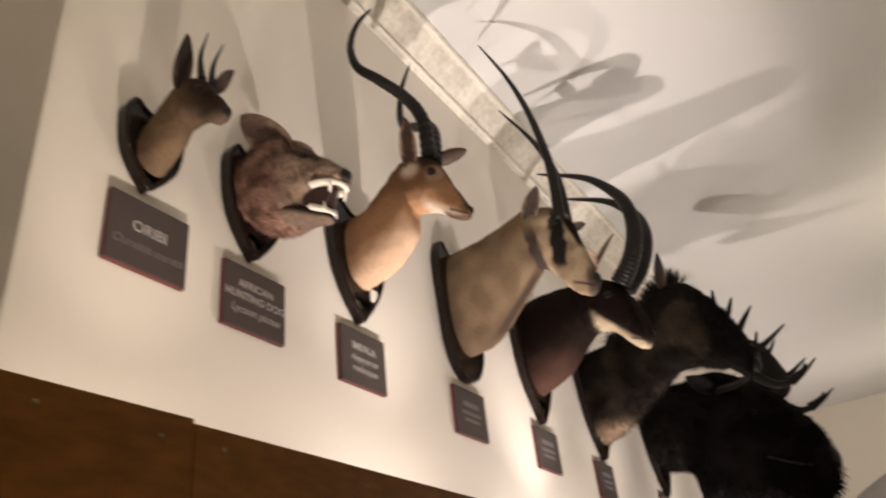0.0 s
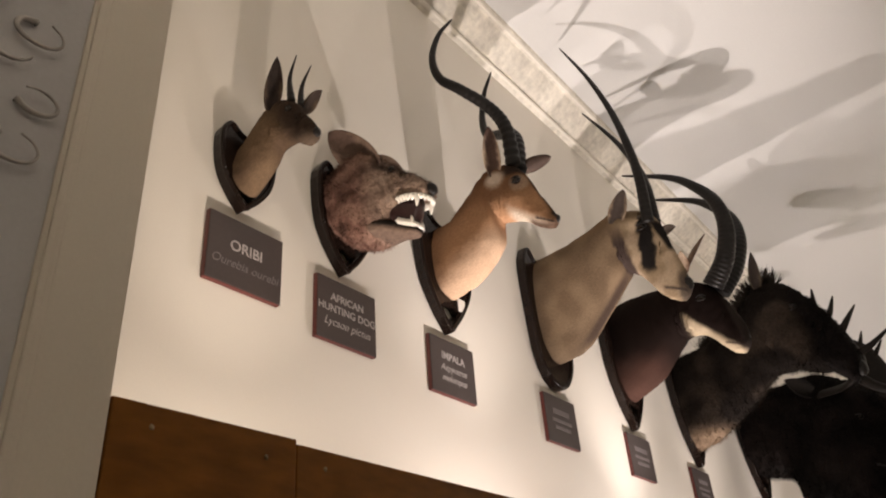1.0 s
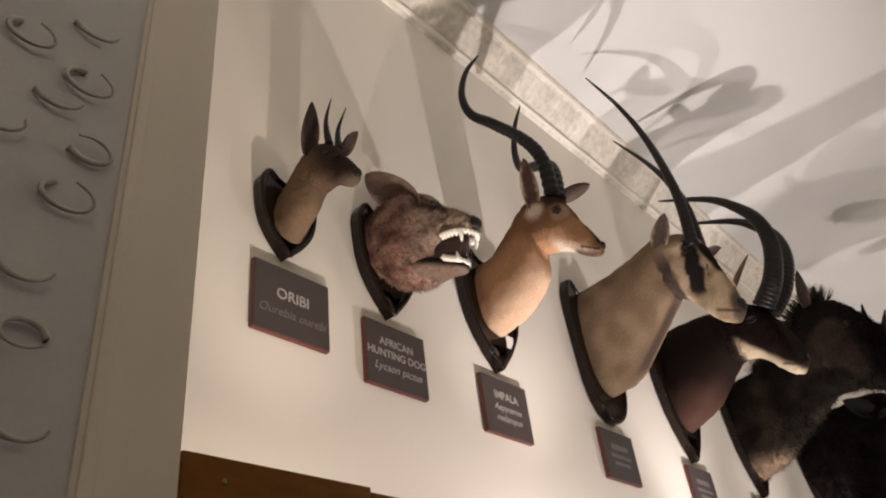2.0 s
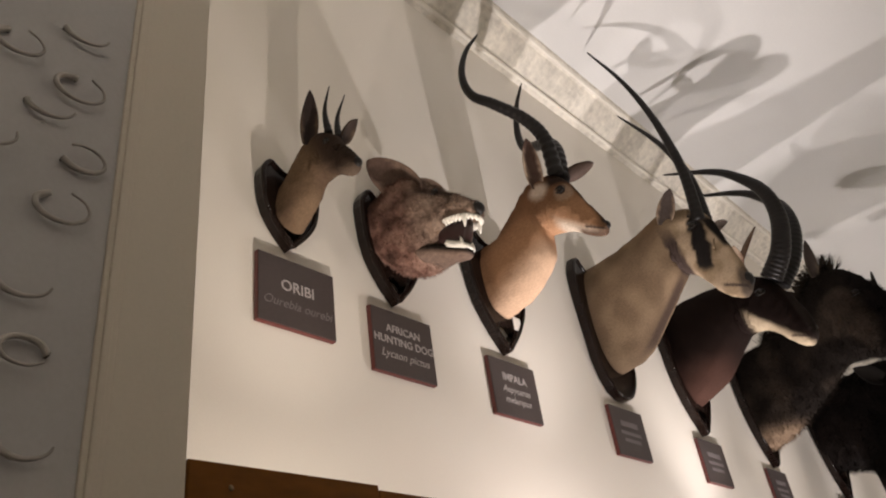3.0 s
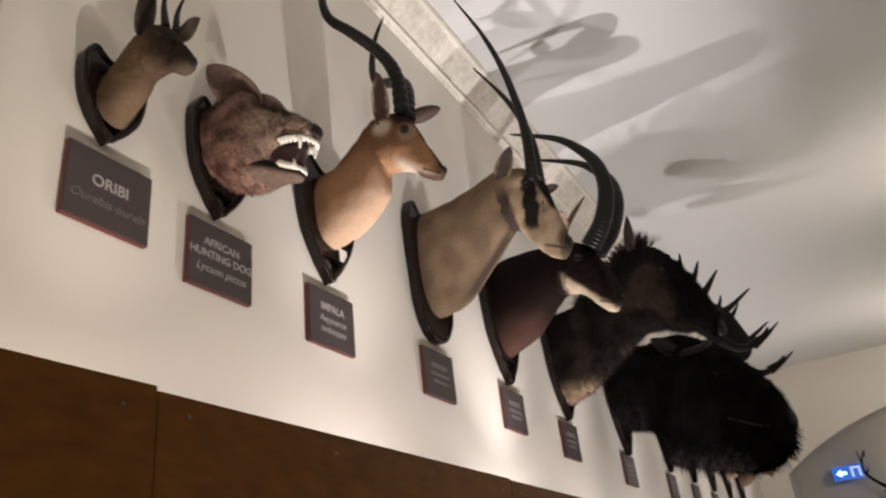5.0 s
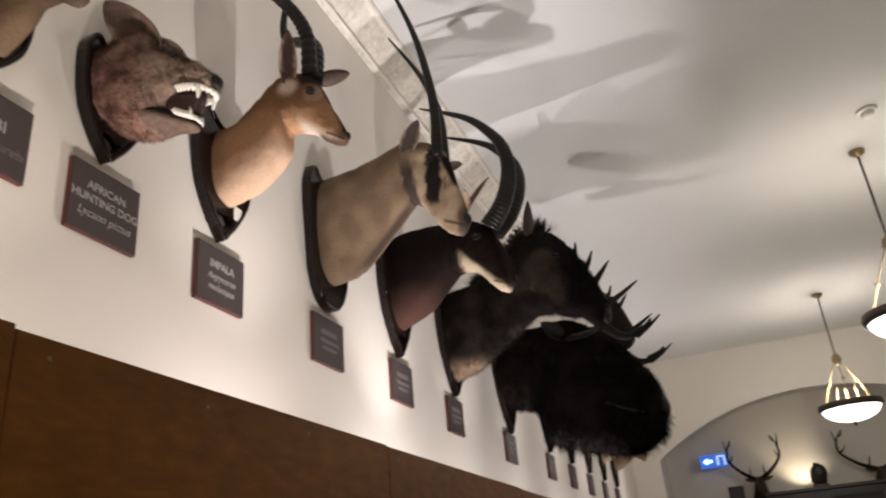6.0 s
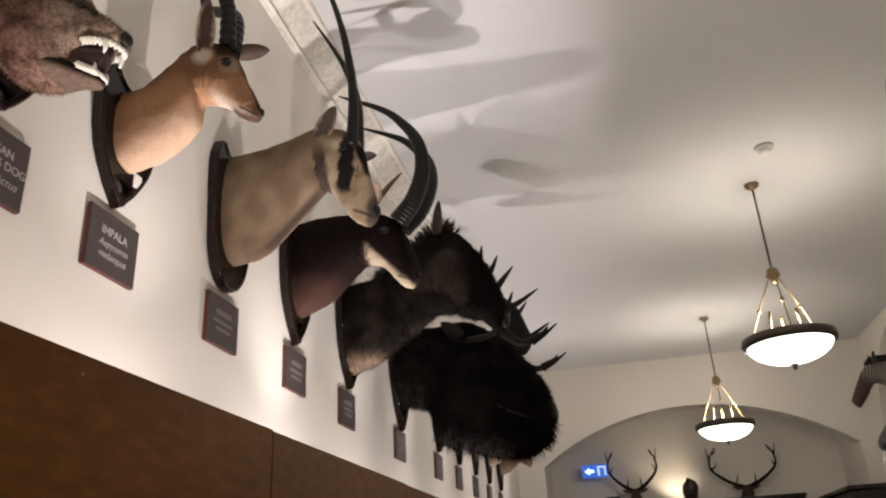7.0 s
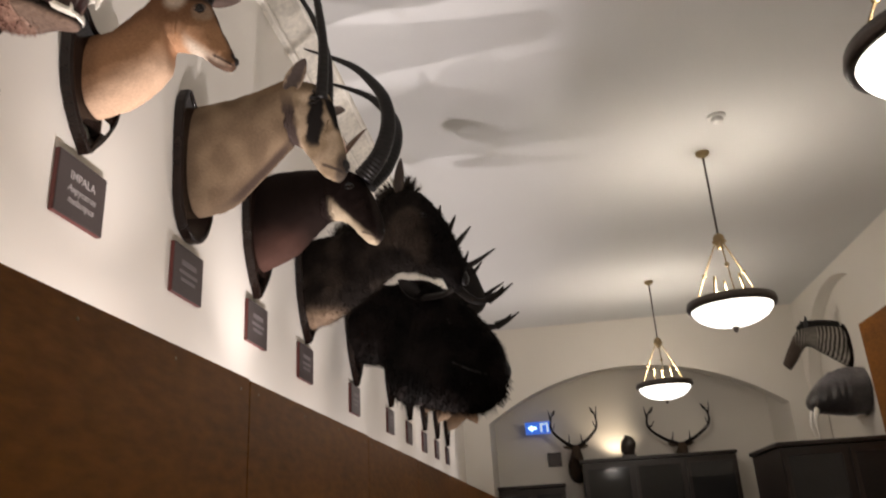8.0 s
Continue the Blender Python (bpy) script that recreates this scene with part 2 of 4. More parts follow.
# wall cabinets that fill the foot of the alcove: a stained fascia stands up before a trough for the uplights
def wall_cabinet(y0, y1, z0, z1):
    c = thing("wall_cabinet", pose(0, 0, 0), "dark stained plywood front of a built-in wall cabinet", "wall cabinet", "wall cabinets")
    part("body", one_box(0.004, y0, 0.0, FRONT - 0.032, y1, 1.78), CABINET, c)
    bm = one_box(FRONT - 0.03, y0, 0.0, FRONT, y1, z0, bevel=0.0025)
    for v in bm.verts:
        if v.co.z > 1:
            v.co.z += (z1 - z0) * (v.co.y - y0) / (y1 - y0)
    f = part("fascia", bm, WOOD, c, "stained plywood board")
    k = max(2, round((y1 - y0) / 0.45) + 1)
    for i in range(k):
        part("screw", ball(bmesh.new(), (FRONT + 0.0005, y0 + 0.07 + (y1 - y0 - 0.14) * i / (k - 1), z0 - 0.035 - 0.006 * (i % 2)), 0.0045, (0.5, 1, 1), 8), BRASS, f)


for y0, y1, z0, z1 in ((1.599, 1.966, 2.067, 2.071), (1.968, 3.386, 2.063, 2.064), (3.392, 4.953, 2.060, 2.060), (4.959, 6.350, 2.056, 2.054)):
    wall_cabinet(y0, y1, z0, z1)
for i in range(6):
    wall_cabinet(6.356 + 1.45 * i, 7.800 + 1.45 * i, 2.053 - 0.006 * i, 2.048 - 0.006 * i)


# ---------------- labels ----------------
def writing(text, size, parent, y, z, material, slant=0.0):
    c = bpy.data.curves.new("lettering", "FONT")
    c.body, c.size, c.align_x, c.extrude, c.shear, c.offset = text, size, "CENTER", 0.0006, slant, 0.0006 if slant == 0 else 0.0
    c.materials.append(material)
    ob = new("lettering", c)
    ob.parent = parent
    ob.matrix_basis = pose(0.0235, y, z, 90, 0, 90)
    return ob


def plaque(y, z, lines, label, w=0.296, h=0.24):
    """A name plaque; lines: (text or bar length, size, height, material, slant)."""
    p = thing("name_plaque", pose(0.0, y, z), label, "name plaque", "name plaques")
    part("backing", one_box(0.001, -w / 2, -h / 2, 0.0185, w / 2, h / 2, bevel=0.002), PLAQUE_EDGE, p, "red-brown wooden edge")
    part("face", one_box(0.0188, -w / 2 + 0.002, -h / 2 + 0.002, 0.0228, w / 2 - 0.002, h / 2 - 0.002, bevel=0.001), PLAQUE, p)
    for text, size, zz, material, slant in lines:
        if isinstance(text, str):
            writing(text, size, p, 0.0, zz, material, slant)
        else:
            part("text_bar", one_box(0.0229, -text / 2, zz - size / 2, 0.0238, text / 2, zz + size / 2), material, p)
    return p


plaque(2.345, 2.893, [("ORIBI", 0.052, 0.005, INK, 0), ("Ourebia ourebi", 0.042, -0.055, INKDIM, 0.3)], "dark plaque with pale capitals under the small antelope")
plaque(2.800, 2.842, [("AFRICAN", 0.040, 0.035, INK, 0), ("HUNTING DOG", 0.040, -0.010, INK, 0), ("Lycaon pictus", 0.042, -0.062, INK, 0.3)], "dark plaque with pale capitals under the snarling dog")
plaque(3.415, 2.806, [("IMPALA", 0.046, 0.03, INK, 0), ("Aepyceros", 0.040, -0.018, INK, 0.3), ("melampus", 0.040, -0.062, INK, 0.3)], "dark plaque with pale capitals under the impala")
for y, z in ((4.275, 2.772), (5.150, 2.750), (6.040, 2.705), (7.35, 2.66), (8.75, 2.66), (9.75, 2.66), (10.75, 2.66), (11.75, 2.66), (12.75, 2.66)):
    plaque(y, z, [(0.15, 0.026, 0.04, INKDIM, 0), (0.18, 0.016, -0.005, INKDIM, 0), (0.14, 0.016, -0.04, INKDIM, 0)], "dark plaque with faint lines of lettering")


# ---------------- trophies ----------------
def shield(parent, zt, zb, half, thick=0.045, y=0.0, plain=False):
    """A carved wooden shield from zt down to its pointed foot at zb, with a pierced gap above the foot; plain: a rounded foot and no gap."""
    h = zt - zb
    right = [(0.0, 0.90), (0.25, 0.905), (0.50, 0.95), (0.68, 1.0), (0.80, 0.985), (0.90, 0.93), (0.97, 0.88), (1.0, 0.80), (0.98, 0.66), (0.92, 0.50), (0.80, 0.36), (0.60, 0.24), (0.36, 0.13), (0.14, 0.05), (0.0, 0.0)]
    if plain:
        right[-5:] = [(0.82, 0.24), (0.66, 0.12), (0.44, 0.04), (0.2, 0.006), (0.0, 0.0)]
    line = [(half * a, zb + h * b) for a, b in right]
    line += [(-a, b) for a, b in reversed(line[1:-1])]
    hole = [(half * a, zb + h * b) for a, b in ((0.0, 0.25), (0.20, 0.235), (0.30, 0.195), (0.16, 0.12), (0.0, 0.06), (-0.16, 0.12), (-0.30, 0.195), (-0.20, 0.235))]
    bm = bmesh.new()
    loops = []
    for x in (0.004, thick):
        loops.append([[bm.verts.new((x, y + a, b)) for a, b in q] for q in ((line,) if plain else (line, hole))])
    for i, x in enumerate((0.004, thick)):
        es = []
        for ring in loops[i]:
            for j in range(len(ring)):
                es.append(bm.edges.new((ring[j], ring[(j + 1) % len(ring)])))
        bmesh.ops.triangle_fill(bm, use_beauty=True, use_dissolve=False, edges=es)
    for k in range(len(loops[0])):
        a, b = loops[0][k], loops[1][k]
        for j in range(len(a)):
            bm.faces.new((a[j], a[(j + 1) % len(a)], b[(j + 1) % len(a)], b[j]))
    body = part("shield", bm, SHIELD, parent, "black varnished carved shield")
    # raised rim that follows the edge
    part("moulding", tube([(thick, y + a * 0.95, zb + (b - zb) * 0.965 + h * 0.02) for a, b in line + line[:1]], lambda s: 0.010, 72, 8), SHIELD, body, "", True)
    return body


def hide(sections, n=130, sides=60, power=2.3, rough=0.0):
    """A body lofted through sections (top u, top z, under u, under z, half width): the profile and the width of neck and head."""
    secs = spline(sections, n)
    rings = []
    for i, s in enumerate(secs):
        tu, tz, bu, bz, w = s
        c, a = Vector(((tu + bu) / 2, 0, (tz + bz) / 2)), Vector(((tu - bu) / 2, 0, (tz - bz) / 2))
        ring = []
        for k in range(sides):
            q = 2 * math.pi * k / sides
            cx, sx = math.cos(q), math.sin(q)
            p = c + a * (math.copysign(abs(cx) ** (2 / power), cx)) + Vector((0, w * math.copysign(abs(sx) ** (2 / power), sx), 0))
            if rough:
                p += (p - c).normalized() * rough * noise.noise(p * 22) + (p - c).normalized() * rough * 0.6 * noise.noise(p * 60)
            ring.append(p)
        rings.append(ring)
    bm = rings_to_mesh(bmesh.new(), rings, close=False)
    bm.verts.ensure_lookup_table()
    for end, inner, base in ((0, 1, 0), (-1, -2, n * sides)):
        c = sum(rings[end], Vector()) / sides
        bulge = (rings[end][0] - rings[end][sides // 2]).length * 0.12
        vs = [bm.verts[base + k] for k in range(sides)]
        tip = bm.verts.new(c + (c - sum(rings[inner], Vector()) / sides).normalized() * bulge)
        for k in range(sides):
            bm.faces.new((vs[k], vs[(k + 1) % sides], tip))
        bm.verts.ensure_lookup_table()
    return bm


def tufts(ob, count, length, colour, width=0.006, droop=0.5, where=None, seed=1):
    """Locks of hair over a hide: many thin tapered blades in one mesh."""
    rnd = random.Random(seed)
    me = ob.data
    polys = [p for p in me.polygons if where is None or where(p.center)]
    areas = np.cumsum([p.area for p in polys])
    verts, faces, cols = [], [], []
    for _ in range(count):
        p = polys[int(np.searchsorted(areas, rnd.random() * areas[-1]))]
        vs = [me.vertices[i].co for i in p.vertices]
        a, b = rnd.random(), rnd.random()
        c = vs[0].lerp(vs[1], a).lerp(vs[-1].lerp(vs[2 if len(vs) > 3 else 1], a), b)
        d = (p.normal + Vector((rnd.gauss(0.15, 0.35), rnd.gauss(0, 0.35), rnd.gauss(-droop, 0.35)))).normalized()
        side = d.cross(Vector((rnd.gauss(0, 1), rnd.gauss(0, 1), rnd.gauss(0, 1)))).normalized() * width * rnd.uniform(0.5, 1.2)
        L = length * rnd.uniform(0.5, 1.3)
        k = len(verts)
        verts += [c - side - d * 0.006, c + side - d * 0.006, c + d * L * 0.6 + side * 0.5 + Vector((0, 0, -0.1 * L * droop)), c + d * L + Vector((0, 0, -0.35 * L * droop))]
        faces += [(k, k + 1, k + 2), (k, k + 2, k + 3)]
        col = colour(c)
        f = rnd.uniform(0.7, 1.3)
        cols += [tuple(q * f for q in col)] * 4
    hm = bpy.data.meshes.new("hair")
    hm.from_pydata(verts, [], faces)
    hm.materials.append(LONGFUR)
    layer = hm.color_attributes.new("coat", "FLOAT_COLOR", "POINT")
    for c, q in zip(layer.data, cols):
        c.color = (*q, 1)
    h = new("hair", hm)
    h.parent = ob
    h["kind"] = "stuff"
    return h


def ear(parent, base, tip, width, facing, colour, inner, label="", blunt=0.0):
    """A cupped leaf-shaped ear from base to tip, opening the way of facing."""
    base, tip, facing = Vector(base), Vector(tip), Vector(facing).normalized()
    ax = tip - base
    side = ax.cross(facing).normalized()
    back = side.cross(ax).normalized()
    rings = []
    n = 14
    for i in range(n + 1):
        s = i / n
        w = width * (math.sin(math.pi * min(1, 0.16 + 0.84 * s)) ** 0.75) * (1 - 0.25 * s) + 0.002
        w = w * (1 - blunt) + blunt * width * max(0.02, 1 - abs(2 * s - 1.0) ** 2.6) ** 0.5
        c = base + ax * s
        ring = []
        for k in range(9):
            q = -1 + k / 4
            ring.append(c + side * w * q - back * (w * 0.75 * (1 - q * q)) * (1 - 0.3 * s))
        for k in range(8, -1, -1):
            q = -1 + k / 4
            ring.append(c + side * w * q * 0.94 - back * (w * 0.75 * (1 - q * q) - 0.006 * (1 - abs(q))) * (1 - 0.3 * s) + back * 0.004)
        rings.append(ring)
    bm = rings_to_mesh(bmesh.new(), rings)
    ob = part("ear", bm, EARM, parent, label, True)

    def rule(p):
        rel = p - base
        d = rel.dot(side) / max(width, 1e-4)
        deep = (rel.dot(back) + width * 0.75 * (1 - min(1, d * d))) / width
        return mixc(colour, inner, step(0.0, 0.03, deep) * step(0.85, 0.5, abs(d) + 0.25 * noise.noise(p * 45)))
    return paint(ob, rule)


def skin_y(ob, u, z, reach=0.018):
    """How far out the skin lies at that place of the profile."""
    return max([v.co.y for v in ob.data.vertices if abs(v.co.x - u) < reach and abs(v.co.z - z) < reach] or [0.03])


def sculpt(ob, eye, tip, strength=1.0):
    """Works sockets, brows, cheeks, the hollow of the muzzle, jaw and nostrils into a lofted head; eye and tip: (u, z)."""
    e = Vector((eye[0], skin_y(ob, *eye), eye[1]))
    d = Vector((tip[0] - eye[0], 0.012 - e.y, tip[1] - eye[1]))
    n = d.length
    back = Vector((d.z, 0, -d.x)).normalized() * n
    marks = [(e, 0.15, -0.05), (e + Vector((0.02 * n, 0.0, 0.20 * n)), 0.17, 0.07), (e - d * 0.16, 0.13, 0.03),
             (e + d * 0.36, 0.22, -0.055), (e + d * 0.10 + back * 0.52, 0.27, 0.055), (e + d * 0.55 + back * 0.42, 0.16, -0.03),
             (e + d * 0.80 + back * 0.16, 0.14, 0.03), (e + d * 0.95, 0.055, -0.035)]
    for v in ob.data.vertices:
        if v.co.x < eye[0] - 0.8 * n:
            continue
        p = Vector((v.co.x, abs(v.co.y), v.co.z))
        push = sum(k * n * strength * math.exp(-((p - c).length / (r * n)) ** 2) for c, r, k in marks)
        if abs(push) > 1e-5:
            v.co += v.normal * push
    ob.data.update()


def eyes(parent, u, z, r):
    """Glass eyes seated in the skin, with dark lids above and below."""
    y = skin_y(parent, u, z, r * 0.8)
    for s in (-1, 1):
        e = part("eye", ball(bmesh.new(), (u, s * (y - 0.35 * r), z), r, (1, 0.8, 0.9), 16), EYE, parent, "", True)
        for k, up in ((0, 1), (1, -1)):
            line = [(u + r * 1.25 * math.cos(a), s * (y + r * (0.42 * math.sin(a) - 0.12)), z + up * r * 0.78 * math.sin(a)) for a in (math.pi * i / 6 for i in range(7))]
            part("eyelid", tube(line, lambda q: r * (0.04 + 0.13 * math.sin(math.pi * q)), 14, 6), NOSE, e, "", True)


def mirror(points, s):
    """Points of the side towards lower y, or their mirror images for s = 1."""
    return [(u, -s * v, z) for u, v, z in points]


def turn(ob, pivot, degrees):
    """Turns the head about an upright axis at its neck; the neck itself follows softly."""
    for o in (ob, *ob.children_recursive):
        for v in o.data.vertices:
            w = radians(degrees) * (step(pivot - 0.14, pivot + 0.06, v.co.x) if o is ob else 1.0)
            x, y = v.co.x - pivot, v.co.y
            v.co.x, v.co.y = pivot + x * math.cos(w) - y * math.sin(w), x * math.sin(w) + y * math.cos(w)


BLACK = (0.012, 0.010, 0.009)


def oribi():
    t = thing("mounted_oribi_head", pose(0, 2.31, 0), "small brown antelope head with short spike horns", "trophy", "wall trophies")
    shield(t, 3.36, 3.045, 0.115)
    n = part("neck_and_head", hide([(0.02, 3.27, 0.05, 3.10, 0.062), (0.06, 3.31, 0.15, 3.16, 0.056), (0.11, 3.37, 0.20, 3.21, 0.046), (0.175, 3.40, 0.235, 3.215, 0.045), (0.255, 3.375, 0.27, 3.195, 0.044), (0.32, 3.29, 0.31, 3.17, 0.034), (0.36, 3.225, 0.34, 3.152, 0.025), (0.378, 3.195, 0.355, 3.152, 0.017)], rough=0.004), FUR, t, "", True)
    coat = lambda p: mixc(mixc(mixc((0.15, 0.10, 0.062), (0.09, 0.058, 0.038), step(-0.2, 0.4, noise.noise(p * 11))), (0.042, 0.028, 0.021), step(0.17, 0.27, p.x + 0.4 * (p.z - 3.3))), (0.13, 0.095, 0.07), step(3.20, 3.16, p.z) * step(0.18, 0.28, p.x) * 0.7)
    paint(n, coat)
    part("nose", ball(bmesh.new(), (0.370, 0, 3.183), 0.017, (0.8, 0.9, 1)), NOSE, n, "", True)
    sculpt(n, (0.275, 3.31), (0.372, 3.18))
    eyes(n, 0.275, 3.31, 0.011)
    for s in (-1, 1):
        part("horn", tube(mirror([(0.271, -0.020, 3.351), (0.266, -0.027, 3.453), (0.302, -0.033, 3.532)], s), lambda q: 0.011 * (1 - q) + 0.0015, 24, 10, 0.3, 9), HORN, n, "", True)
    ear(n, (0.195, -0.040, 3.352), (0.243, -0.065, 3.535), 0.032, (0.6, -0.7, -0.1), (0.10, 0.07, 0.05), (0.03, 0.022, 0.02))
    ear(n, (0.278, 0.035, 3.350), (0.296, 0.085, 3.457), 0.030, (0.8, 0.4, -0.1), (0.10, 0.07, 0.05), (0.05, 0.036, 0.03))
    return t


def hunting_dog():
    t = thing("mounted_hunting_dog_head", pose(0, 2.775, 0), "snarling brown wild dog head with bared white teeth", "trophy", "wall trophies")
    shield(t, 3.44, 2.99, 0.15)
    n = part("neck_and_head", hide([(0.02, 3.43, 0.05, 3.12, 0.115), (0.07, 3.445, 0.14, 3.06, 0.122), (0.13, 3.465, 0.21, 3.045, 0.118), (0.20, 3.44, 0.258, 3.06, 0.104), (0.275, 3.36, 0.298, 3.085, 0.080), (0.335, 3.30, 0.340, 3.128, 0.060), (0.37, 3.265, 0.362, 3.158, 0.052), (0.415, 3.225, 0.402, 3.150, 0.042), (0.452, 3.185, 0.442, 3.134, 0.033)], rough=0.010), LONGFUR, t, "", True)

    def coat(p):
        k = noise.noise(p * 14) + 0.5 * noise.noise(p * 30)
        base = mixc((0.15, 0.080, 0.062), (0.27, 0.165, 0.13), step(-0.35, 0.45, k))
        base = mixc(base, (0.34, 0.26, 0.205), step(0.18, 0.28, p.x) * (0.65 + 0.3 * k))
        base = mixc(base, (0.03, 0.02, 0.017), step(-0.1, -0.6, k) * 0.5)
        base = mixc(base, (0.05, 0.035, 0.03), step(0.022, 0.008, abs((p.z - 3.285) + 0.55 * (p.x - 0.325))) * step(0.23, 0.28, p.x) * step(0.40, 0.34, p.x) * 0.8)
        base = mixc(base, (0.035, 0.026, 0.022), step(0.10, 0.03, p.x) * step(3.30, 3.42, p.z))
        return mixc(base, (0.04, 0.03, 0.026), step(0.28, 0.40, p.x) * step(0.030, 0.004, abs(p.y)) * 0.8)
    paint(n, coat)
    tufts(n, 9000, 0.013, coat, 0.0018, 0.3, seed=5)
    jaw = part("lower_jaw", hide([(0.21, 3.125, 0.22, 3.05, 0.080), (0.28, 3.105, 0.285, 3.04, 0.064), (0.328, 3.072, 0.323, 3.024, 0.046), (0.368, 3.044, 0.362, 3.012, 0.034), (0.390, 3.036, 0.385, 3.014, 0.02)], 40, 24), LONGFUR, n, "grey-brown lower jaw with dark lips", True)
    paint(jaw, lambda p: mixc((0.15, 0.105, 0.083), (0.02, 0.016, 0.014), step(0.006, 0.022, p.z - 3.020 + 0.45 * (p.x - 0.35))))
    part("mouth", hide([(0.30, 3.165, 0.30, 3.06, 0.052), (0.345, 3.165, 0.335, 3.055, 0.046), (0.385, 3.155, 0.355, 3.04, 0.034), (0.41, 3.145, 0.372, 3.035, 0.022)], 16, 16), MOUTH, n, "dark open mouth", True)
    part("nose", ball(bmesh.new(), (0.452, 0, 3.165), 0.025, (0.8, 1, 0.95)), NOSE, n, "black nose", True)
    sculpt(n, (0.325, 3.29), (0.455, 3.165), 0.9)
    eyes(n, 0.322, 3.285, 0.012)

    def jaw_line(pts, n_teeth, long_at, d, tall, name):
        """A row of teeth set along a horseshoe of gum."""
        run = pts + [(u, -v, z) for u, v, z in reversed(pts[:-1])]
        gum = part(name, tube(run, lambda q: 0.0075, 48, 8), TOOTH, n, "bared white teeth", True)
        for k, c in enumerate(spline(run, n_teeth - 1)):
            q = abs(2 * k / (n_teeth - 1) - 1)
            high = tall * (2.1 if abs(q - long_at) < 0.06 else 1.0 if q > long_at else 0.8)
            r = 0.0105 if q > long_at else 0.0085
            part("tooth", tube([c, c + Vector((0.004, 0, d * high * 0.5)), c + Vector((0.0, -c.y * 0.04, d * high))], lambda w: r * (1 - w) ** 0.7 + 0.0012, 6, 8), TOOTH, gum, "", True)
    jaw_line([(0.345, -0.054, 3.152), (0.38, -0.047, 3.150), (0.425, -0.034, 3.138), (0.445, 0, 3.130)], 19, 0.44, -1, 0.022, "teeth_upper")
    jaw_line([(0.330, -0.044, 3.066), (0.355, -0.037, 3.052), (0.378, -0.026, 3.042), (0.387, 0, 3.038)], 17, 0.38, 1, 0.018, "teeth_lower")
    for s in (-1, 1):
        ear(n, (0.255, s * 0.070, 3.305), (0.068, s * 0.115, 3.560), 0.070, (0.5, s * 0.75, -0.5), (0.26, 0.18, 0.14), (0.11, 0.072, 0.058), "large rounded ear with a dark hollow", 0.45)
    return t


